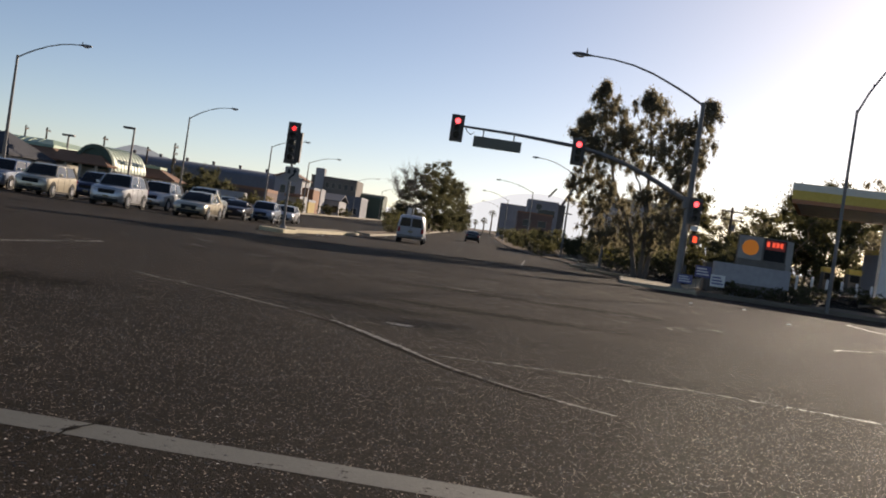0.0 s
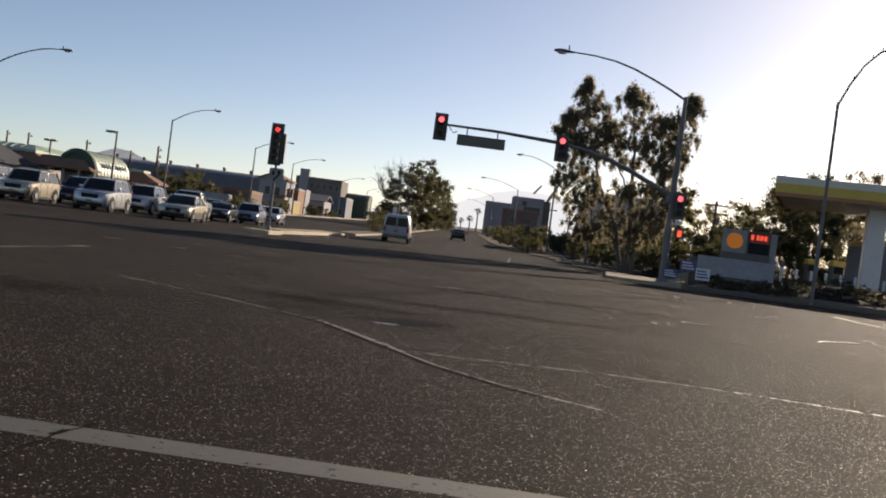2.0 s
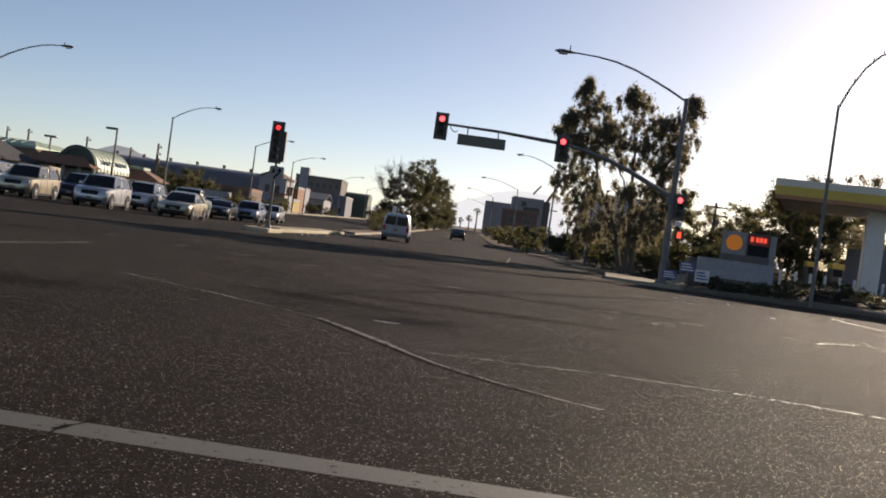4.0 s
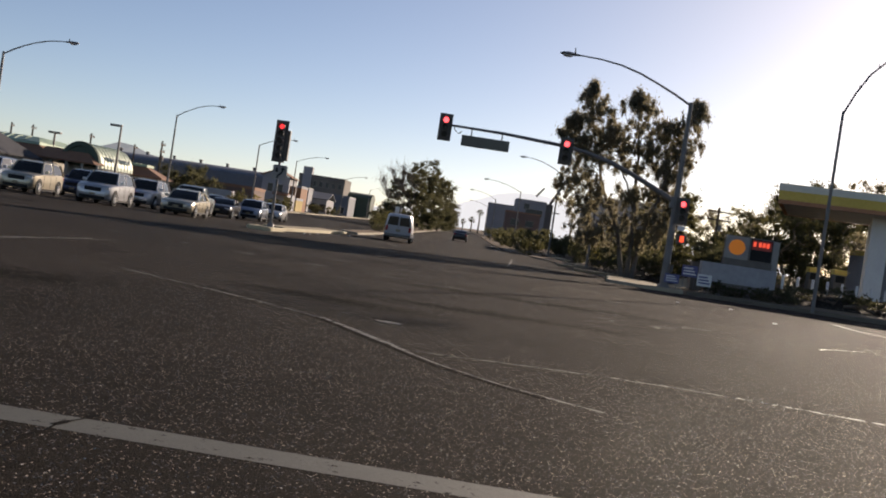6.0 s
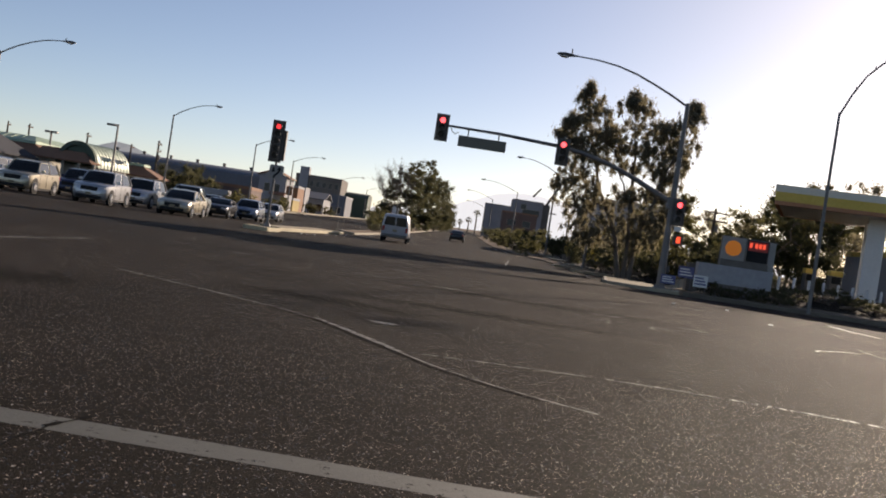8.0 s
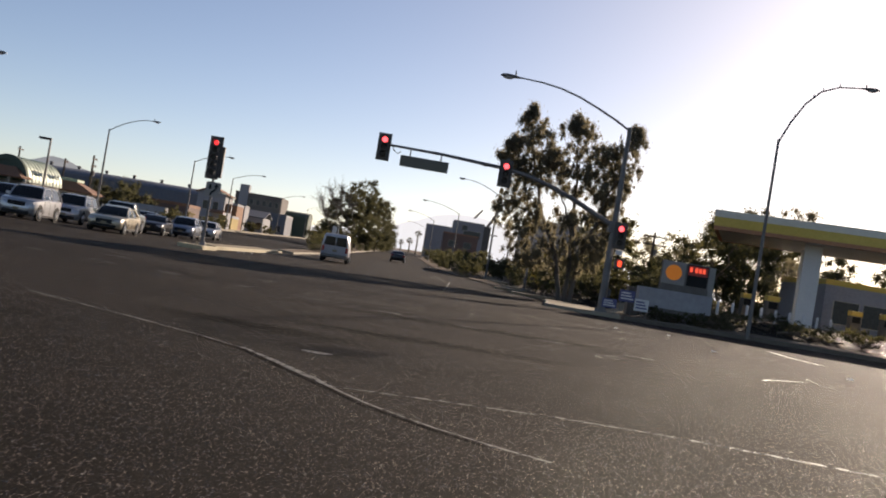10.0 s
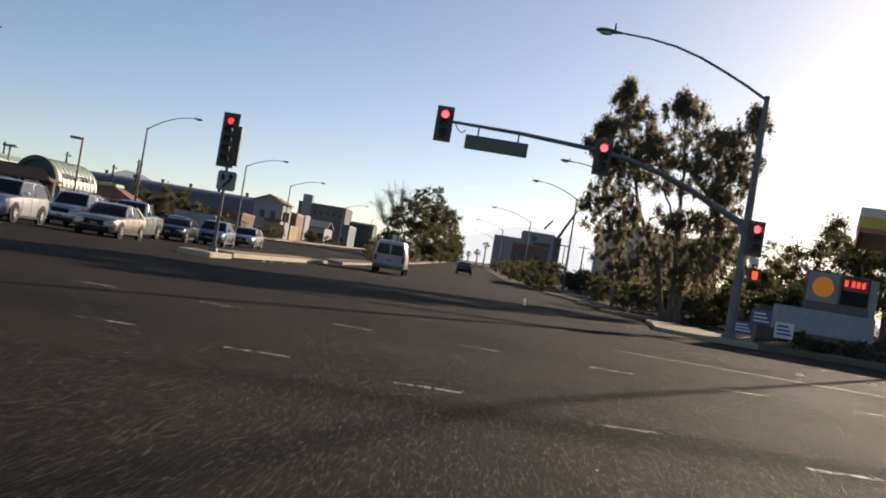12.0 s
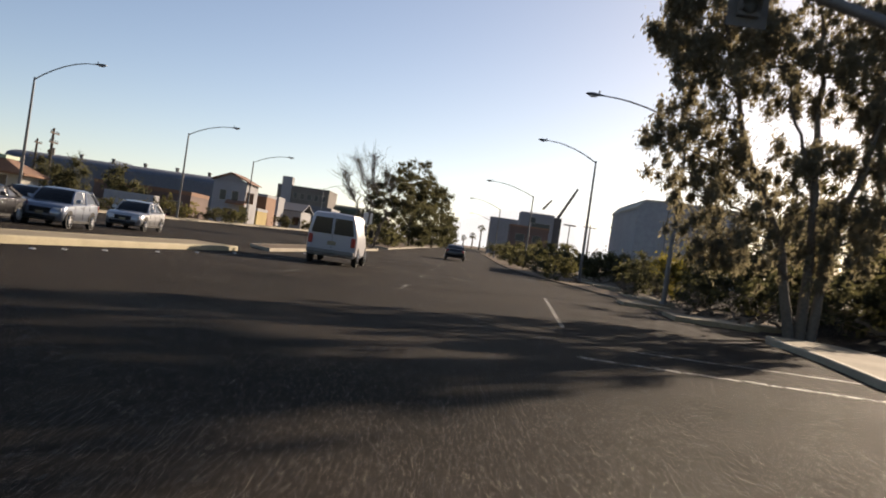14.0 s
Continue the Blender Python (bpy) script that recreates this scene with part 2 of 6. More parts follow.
# ---- ground, roads, markings ----
sheet("ground", [-3500, -1500, -600, -250] + steps(-120, 120, 4) + [250, 600, 1500, 3500], [-600, -200, -80] + steps(-40, 260, 4) + [300, 360, 440, 560, 700, 900, 1300, 2000, 3000, 4200], -0.09, DIRT, "pale tan desert ground of bare packed dirt", "ground")
sheet("road_south", [-29, -20, -10, -5, 0, 5, 8.6, 12], steps(-60, 3, 4), 0.0, ASPHALT, "worn dark grey chip-seal asphalt approach to the crossing", "road")
sheet("road_crossing", [-400, -200, -100, -60] + steps(-40, 40, 4) + [60, 100, 200, 400], steps(3, 47, 4), 0.0, ASPHALT, "worn dark grey asphalt of the wide street crossing", "road")
sheet("road_north", steps(-29, 8.6, 3.76), steps(47, 180, 4) + steps(190, 700, 20), 0.0, ASPHALT, "grey asphalt main road running away between kerbs", "road")


def strip(name, pts, width, material, label, lift=0.004):
    """A painted strip along points (x, y), as its own thin sheet on the road."""
    bm = bmesh.new()
    pts = [Vector((*p, 0)) for p in pts]
    rows = []
    for i, p in enumerate(pts):
        d = (pts[min(i + 1, len(pts) - 1)] - pts[max(i - 1, 0)]).normalized()
        s = Vector((-d.y, d.x, 0)) * width / 2
        rows.append([bm.verts.new((q.x, q.y, gz(q.x, q.y) + lift)) for q in (p - s, p + s)])
    for a, b in zip(rows, rows[1:]):
        bm.faces.new((a[0], a[1], b[1], b[0]))
    return tagged(finish(name, bm, material), label, "road marking", kind="structure")


def between(a, b, n):
    return [(a[0] + (b[0] - a[0]) * i / n, a[1] + (b[1] - a[1]) * i / n) for i in range(n + 1)]


strip("crosswalk_line", between((-12, 4.60), (10.5, 3.59), 40), 0.25, worn_paint("stop_paint", (0.072, 0.071, 0.057), 0.36), "worn white crosswalk line painted across the asphalt", 0.0015)
strip("crosswalk_line", between((2.2, 47.75), (8.2, 47.7), 10), 0.25, PAINT_FAINT, "faded white crosswalk line before the far kerb")
strip("crosswalk_line", between((3.4, 50.3), (8.2, 50.7), 10), 0.22, PAINT_FAINT, "faded white crosswalk line before the far kerb")
strip("crosswalk_line", between((3.0, 31.15), (8.0, 30.6), 10), 0.10, worn_paint("thin_line_paint", (0.34, 0.32, 0.28), 0.42), "thin worn white line on the asphalt")
strip("turn_line", [(13.18, 34.9), (12.9, 32.6), (12.88, 31.2), (12.96, 30.1)], 0.16, PAINT, "worn white line near the side street kerb")
strip("turn_line", between((6.05, 18.85), (6.55, 18.42), 6), 0.05, PAINT_FAINT, "thin worn white turning line")
strip("turn_line", [(6.66, 18.1), (6.9, 18.5), (7.1, 18.73), (7.5, 19.15), (8.01, 19.55)], 0.06, PAINT, "thin worn white turning line")
strip("turn_line", [(8.05, 21.26), (8.4, 21.3), (8.68, 21.1), (8.5, 20.2), (8.33, 19.5), (8.43, 18.85), (8.6, 18.4)], 0.045, PAINT_FAINT, "thin worn white turning line")
strip("crack", [(9.45, 23.2), (9.75, 23.0), (9.92, 22.6), (9.79, 21.86)], 0.16, TAR, "dark tarred joint in the asphalt", 0.005)
strip("seal_line", [(-4.3, 12.62), (-3.6, 12.1), (-2.77, 11.46), (-1.9, 10.75), (-1.24, 10.03), (-0.8, 9.2), (-0.44, 8.55), (-0.05, 7.85), (0.4, 7.28), (0.75, 6.95), (1.1, 6.68)], 0.045, SEAL, "pale curving crack seal line in the asphalt")
strip("seal_line", [(-1.35, 10.2), (-0.98, 9.6), (-0.62, 8.95), (-0.35, 8.45)], 0.07, SEAL_PALE, "pale curving crack seal line in the asphalt", 0.007)
strip("crack", [(-1.93, 10.72), (-1.27, 10.0), (-0.83, 9.17), (-0.47, 8.52), (-0.08, 7.82), (0.37, 7.25), (0.72, 6.92)], 0.026, TAR, "dark crack beside a pale seal line", 0.009)
strip("seal_line", [(-0.32, 8.5), (0.44, 8.64), (1.45, 8.77), (2.24, 8.74), (2.61, 8.66), (3.62, 8.41), (5.0, 8.0)], 0.045, SEAL, "thin pale seal line across the asphalt")
strip("seal_line", [(2.55, 8.68), (3.1, 8.56), (3.62, 8.41), (5.2, 7.95)], 0.06, PAINT_FAINT, "thin pale seal line across the asphalt", 0.007)
strip("seal_line", [(-9.5, 9.0), (-7.0, 14.5), (-6.85, 18.4)], 0.12, PAINT_FAINT, "faded line in the asphalt")
for seal_pts in ([(2.52, 17.53), (2.70, 17.60), (2.79, 17.50), (2.72, 17.05)], [(3.53, 17.66), (3.52, 17.35), (3.57, 17.05)], [(3.56, 17.66), (3.80, 17.95), (4.08, 18.17)], [(3.72, 17.42), (3.88, 17.52), (4.02, 17.52)]):
    strip("seal_line", seal_pts, 0.05, PAINT_FAINT, "short pale crack seal in the asphalt", 0.006)
strip("crack", [(2.78, 17.58), (3.05, 17.52), (3.30, 17.66), (3.55, 17.63)], 0.025, TAR, "dark crack between pale seals", 0.006)
strip("seal_line", [(-0.89, 32.1), (-0.85, 32.4), (-0.87, 32.82), (-0.80, 32.97), (-0.72, 32.97)], 0.022, SEAL_PALE, "short pale crack seal in the asphalt", 0.006)
strip("seal_line", [(-0.64, 32.99), (-0.52, 32.95), (-0.39, 32.97)], 0.025, SEAL_PALE, "short pale crack seal in the asphalt", 0.006)
strip("crack", [(-0.74, 33.02), (-0.66, 33.0), (-0.56, 33.0)], 0.03, TAR, "dark crack between pale seals", 0.007)
strip("seal_line", [(0.18, 32.75), (0.36, 32.77), (0.55, 32.68), (0.70, 32.5)], 0.025, SEAL_PALE, "short pale crack seal in the asphalt", 0.006)
strip("lane_line", [(2.66, 54.4), (3.1, 62), (3.62, 71)], 0.10, PAINT_DOT, "worn white lane line on the main road")
for n_dot in range(8):
    x = -7.2 + 1.83 * n_dot
    strip("turn_dot", between((x, 25.85), (x + 0.62, 25.85), 2), 0.09, PAINT_DOT, "short white dash of a dotted turning line")
for n_dot in range(9):
    x = -8.22 + 1.57 * n_dot
    strip("turn_dot", between((x, 20.28 - 0.31 * x), (x + 0.58, 20.36 - 0.31 * x), 2), 0.09, PAINT_DOT, "short white dash of a dotted turning line")
for lane_x in (-4.6, -1.2):
    for n_dot in range(12):
        y = 62 + 12 * n_dot
        strip("lane_dash", between((lane_x, y), (lane_x, y + 3), 2), 0.10, PAINT_FAINT, "faded white lane dash on the main road")

strip("crack", [(-1.60, 3.50), (-1.575, 3.66), (-1.59, 3.81), (-1.56, 3.95), (-1.565, 4.09), (-1.555, 4.15), (-1.53, 4.20), (-1.51, 4.26), (-1.497, 4.34)], 0.012, TAR, "dark crack through the crosswalk line", 0.0035)
strip("crack", [(-1.575, 4.06), (-1.56, 4.10), (-1.55, 4.16)], 0.035, TAR, "dark crack through the crosswalk line", 0.004)
strip("crack", [(-1.51, 4.28), (-1.495, 4.32), (-1.49, 4.36)], 0.03, TAR, "dark crack through the crosswalk line", 0.004)
bm = bmesh.new()
prism(bm, [(-0.68 + 0.15 * math.cos(a) * (1 + 0.12 * math.sin(3 * a)), 10.78 + 0.10 * math.sin(a)) for a in (2 * math.pi * k / 22 for k in range(22))], gz(-0.68, 10.78) - 0.01, gz(-0.68, 10.78) + 0.006)
tagged(finish("utility_cover", bm, SEAL), "pale round utility cover set in the asphalt", "manhole cover", kind="structure")


def dark_patch_mat():
    """Dark patch that fades out towards its edge."""
    m = surf("dark_patch", (0.010, 0.009, 0.008), (0.020, 0.018, 0.016), 1.0, 0.95, spec=0.02)
    n, l = m.node_tree.nodes, m.node_tree.links
    g = n.new("ShaderNodeTexGradient")
    g.gradient_type = "SPHERICAL"
    t = n.new("ShaderNodeTexNoise")
    t.inputs["Scale"].default_value, t.inputs["Detail"].default_value = 3.0, 8
    mul = n.new("ShaderNodeMath")
    mul.operation = "MULTIPLY"
    r = n.new("ShaderNodeMapRange")
    r.inputs[1].default_value, r.inputs[2].default_value, r.inputs[4].default_value = 0.04, 0.40, 0.42
    l.new(n["Texture Coordinate"].outputs["Object"], g.inputs["Vector"])
    l.new(n["Texture Coordinate"].outputs["Object"], t.inputs["Vector"])
    l.new(g.outputs[1], mul.inputs[0])
    l.new(t.outputs[0], mul.inputs[1])
    l.new(mul.outputs[0], r.inputs[0])
    l.new(r.outputs[0], n["Principled BSDF"].inputs["Alpha"])
    return m


DARK_PATCH = dark_patch_mat()
for cx, cy, rx, ry, turn in ((-1.6, 12.7, 2.0, 0.8, -8), (0.6, 14.4, 3.2, 0.7, 4), (1.2, 19.5, 4.5, 0.9, 8), (-5.0, 9.5, 2.2, 1.2, 30)):
    bm = bmesh.new()
    bm.faces.new([bm.verts.new((math.cos(2 * math.pi * k / 28), math.sin(2 * math.pi * k / 28), 0)) for k in range(28)])
    ob = finish("dark_patch", bm, DARK_PATCH)
    ob.matrix_world = pose(cx, cy, gz(cx, cy) + 0.005, 0, 0, turn) @ Matrix.Diagonal((rx, ry, 1, 1))
    tagged(ob, "dark soft-edged patch on the asphalt", "road stain", kind="structure")


def kerbed(name, outline, height, top, kerb, label, category):
    """A raised paved area with a kerb round it. Its surface follows the land."""
    area = new(name)
    tagged(area, label, category, kind="structure")
    n = len(outline)
    if sum(a[0] * b[1] - a[1] * b[0] for a, b in zip(outline, outline[1:] + outline[:1])) < 0:
        outline = outline[::-1]
    bm = bmesh.new()
    rnd = []
    for i in range(n):
        a, p, b = (Vector(outline[(i + k) % n]) for k in (-1, 0, 1))
        d = ((p - a).normalized() + (b - p).normalized()).normalized()
        inn = Vector((-d.y, d.x))
        rnd.append(p + 0.16 * inn)
    rings = []
    for pts, z in ((outline, -0.12), (outline, height - 0.025), ([Vector(q) * 0.85 + p * 0.15 for p, q in zip(rnd, outline)], height), (rnd, height), (rnd, height - 0.06)):
        rings.append([bm.verts.new((q[0], q[1], gz(q[0], q[1]) + z)) for q in pts])
    for a, b in zip(rings, rings[1:]):
        for k in range(n):
            bm.faces.new((a[k], a[(k + 1) % n], b[(k + 1) % n], b[k]))
    part("kerb", bm, kerb, area, "weathered pale concrete kerb")
    bm = bmesh.new()
    f = bm.faces.new([bm.verts.new((p.x, p.y, gz(p.x, p.y) + height - 0.006)) for p in rnd])
    bmesh.ops.triangulate(bm, faces=[f])
    part("paving", bm, top, area)
    return area


def run(a, b, d=3.0):
    """Points along a straight side, without its last."""
    n = max(1, round(math.dist(a, b) / d))
    return [(a[0] + (b[0] - a[0]) * i / n, a[1] + (b[1] - a[1]) * i / n) for i in range(n)]


def arc(cx, cy, r, a0, a1, n=10):
    return [(cx + r * math.cos(radians(a0 + (a1 - a0) * i / n)), cy + r * math.sin(radians(a0 + (a1 - a0) * i / n))) for i in range(n + 1)]


# the median: a narrow nose with the signal on it, then a long island, then the planted one
kerbed("median_nose", run((-9.35, 49.0), (-9.2, 51.0)) + [(-9.2, 51.0), (-10.6, 51.0)] + run((-10.7, 50.4), (-10.65, 49.0)) + arc(-10.0, 48.7, 0.65, 180, 360, 8), 0.19, CONCRETE, KERB_YELLOW, "low concrete median nose at the crossing", "traffic island")
kerbed("median_island", run((-9.7, 53.4), (-8.7, 74)) + [(-8.7, 74), (-10.5, 74)] + run((-10.6, 73), (-11.5, 53.4)), 0.19, CONCRETE, KERB_YELLOW, "long low concrete median with a yellowed kerb", "traffic island")
kerbed("median_island", run((-8.4, 79), (-7.2, 124)) + [(-7.5, 125)] + run((-9.4, 125), (-10.2, 79), 4), 0.16, DIRT, KERB, "long planted median with a pale kerb", "traffic island")
kerbed("median_planted", run((-7.6, 138), (-6.6, 420), 12) + run((-14, 420), (-14, 138), 12), 0.16, DIRT, KERB, "planted median with trees and a pale kerb", "traffic island")
# the right corner and footway
kerbed("pavement_corner", [(9.3, 62.5), (8.9, 60.5), (8.6, 58.5), (8.2, 55), (7.7, 52), (7.35, 50.0), (7.45, 49.0), (8.1, 48.4), (9.6, 48.3), (10.9, 48.5), (11.2, 50.0), (11.6, 52.0), (11.3, 55.0), (11.2, 58), (11.3, 60), (11.0, 62.5)], 0.15, CONCRETE, KERB, "pale concrete corner footway with a rounded kerb", "pavement")
walkway = tagged(new("pavement_east"), "pale concrete footway slabs beside the main road", "pavement", kind="structure")
bm = bmesh.new()
box(bm, -1.0, 1.0, -0.74, 0.74, -0.12, 0.06, 0.012)
slab_mesh = bpy.data.meshes.new("slab")
bm.to_mesh(slab_mesh)
bm.free()
slab_mesh.materials.append(CONCRETE)
for i in range(70):
    y = 71.5 + 1.5 * i
    if not (10 <= i <= 14 or 22 <= i <= 26 or 32 <= i <= 39 or i > 46):
        continue
    ob = new("slab", slab_mesh)
    ob.parent = walkway
    ob.matrix_world = pose(10.6, y, gz(10.6, y) + 0.08, 0.7, 0, 0)
kerbed("verge_east", [(8.55, 71), (8.5, 78), (8.1, 86), (7.2, 96), (6.0, 108), (5.0, 120), (4.5, 132), (4.3, 146)] + run((4.3, 160), (4.8, 400), 12) + run((9.5, 400), (9.5, 71), 6), 0.07, DIRT, DIRT, "narrow dirt verge with a crumbled low edge", "verge")
kerbed("verge_side", run((11.1, 48.55), (16, 49.2), 2) + run((16, 49.2), (90, 50.0), 6) + run((90, 52.5), (11.4, 52.0), 6), 0.15, DIRT, KERB_SHADED, "narrow dirt verge behind the side street kerb", "verge")
sheet("lot_east", steps(13, 70, 3), steps(53.5, 110, 3), -0.045, ASPHALT, "worn asphalt lot of the filling station", "parking lot")
sheet("lot_west", steps(-120, -32.3, 4), steps(64, 160, 4), -0.045, ASPHALT, "dark asphalt parking lot before the shops", "parking lot")
sheet("driveway", steps(8.5, 22, 1.5), steps(62.6, 69.0, 1.6), -0.01, ASPHALT, "worn asphalt driveway into the corner lot", "driveway")
for n_pad, (px0, px1, py0, py1) in enumerate(((10.9, 13.3, 69.2, 71.6), (7.7, 10.6, 67.2, 71.4), (7.3, 9.3, 75.5, 80.0), (13.4, 15.8, 72.6, 74.4))):
    bm = bmesh.new()
    prism(bm, [(px0, py0), (px1, py0 + 0.3), (px1 - 0.2, py1), (px0 + 0.35, py1 - 0.2)], -0.05, 0.14)
    pad = finish("concrete_pad", bm, CONCRETE)
    pad.location.z = gz((px0 + px1) / 2, (py0 + py1) / 2)
    tagged(pad, "pale worn concrete pad in the dirt beside the road", "pavement", kind="structure")
# a pale concrete path climbing from the footway to the corner lot
bm = bmesh.new()
rows = []
for i in range(25):
    y = 56.4 + 8.2 * i / 24
    x0 = 12.3 if y < 59.3 else 12.1 + 1.25 * smooth((y - 59.3) / 1.6)
    rows.append([bm.verts.new((x0 + (15.2 - x0) * j / 6, y + 0.25 * math.sin(j * 0.9), gz(x0 + (15.2 - x0) * j / 6, y) + 0.035)) for j in range(7)])
for a, b in zip(rows, rows[1:]):
    for j in range(6):
        bm.faces.new((a[j], a[j + 1], b[j + 1], b[j]))
edge = bmesh.ops.extrude_face_region(bm, geom=list(bm.faces))
bmesh.ops.translate(bm, verts=[v for v in edge["geom"] if isinstance(v, bmesh.types.BMVert)], vec=(0, 0, -0.12))
bmesh.ops.recalc_face_normals(bm, faces=list(bm.faces))
tagged(finish("pavement_path", bm, CONCRETE), "pale concrete path rising from the footway to the lot", "pavement", kind="structure")
kerbed("pavement_west", run((-29.2, 420), (-29.2, 62), 6) + arc(-36, 62, 6.8, 0, -90, 8)[1:] + run((-70, 55.2), (-70, 60), 3) + run((-34, 62), (-32, 66), 3) + run((-32, 66), (-32, 420), 6), 0.15, CONCRETE, KERB, "pale concrete footway along the far side", "pavement")


# ---- traffic signals ----
def signal_head(parent, x, y, z, sections, lit, size=0.355, plate=0.15, lens_r=0.14):
    """A signal head with its backplate, visors and lenses; its face looks towards -y. z: the top of the plate."""
    h = sections * size
    w = size
    head = new("signal_head")
    head.parent = parent
    head.matrix_world = pose(x, y, z - plate - h / 2)
    head["label"] = "dark signal head with its red lens lit"
    bm = bmesh.new()
    box(bm, -w / 2 - plate, w / 2 + plate, 0.055, 0.075, -h / 2 - plate, h / 2 + plate)
    part("backplate", bm, BACKPLATE, head, "flat black backplate")
    for k in range(sections):
        zc = h / 2 - (k + 0.5) * size
        bm = bmesh.new()
        box(bm, -w / 2, w / 2, -0.05, 0.2, zc - size / 2 + 0.004, zc + size / 2 - 0.004, 0.02)
        part("housing", bm, HOUSING, head)
        bm = bmesh.new()
        bmesh.ops.create_uvsphere(bm, u_segments=20, v_segments=10, radius=lens_r, matrix=pose(0, -0.05, zc) @ Matrix.Diagonal((1, 0.28, 1, 1)))
        part("lens", bm, lit[k] or LENS_OFF, head, "glowing lens" if lit[k] else "dark unlit lens", True)
        bm = bmesh.new()
        n = 14
        ring = []
        for i in range(n + 1):
            a = radians(-35 + 250 * i / n)
            reach = 0.24 - 0.10 * abs(i / n - 0.5)
            ring.append([bm.verts.new((r * math.cos(a), yy, zc + r * math.sin(a))) for r, yy in ((0.172, -0.05), (0.172, -0.05 - reach), (0.163, -0.05 - reach), (0.163, -0.05))])
        for p, q in zip(ring, ring[1:]):
            for i in range(3):
                bm.faces.new((p[i], p[i + 1], q[i + 1], q[i]))
        part("visor", bm, HOUSING, head)
    return head


def luminaire(parent, tip, name="luminaire", k=1.0, turn=0.0):
    """A cobra-head lamp, its nose along -x before turning, with its glass below."""
    bm = bmesh.new()
    rings = []
    for u, w, h in ((0.0, 0.05, 0.05), (0.12, 0.07, 0.06), (0.3, 0.14, 0.09), (0.55, 0.19, 0.11), (0.78, 0.16, 0.09), (0.9, 0.05, 0.04)):
        rings.append([(-u * k, w * k * math.cos(a), h * k * math.sin(a) * (0.6 if math.sin(a) < 0 else 1)) for a in (2 * math.pi * i / 12 for i in range(12))])
    loft(bm, rings)
    ob = part(name, bm, STEEL, parent, "grey cobra-head street lamp", True)
    ob.matrix_world = Matrix.Translation(tip) @ pose(0, 0, 0, 0, 0, turn)
    bm = bmesh.new()
    bmesh.ops.create_uvsphere(bm, u_segments=14, v_segments=8, radius=0.15 * k, matrix=pose(-0.55 * k, 0, -0.06 * k) @ Matrix.Diagonal((1.5, 1, 0.5, 1)))
    part("lamp_glass", bm, LAMP_GLASS, ob, "clear lamp glass", True)
    bm = bmesh.new()
    cyl(bm, pose(-0.25 * k, 0, 0.07 * k), 0.035, 0.03, 0.16, 8)
    part("photocell", bm, BLACK, ob)


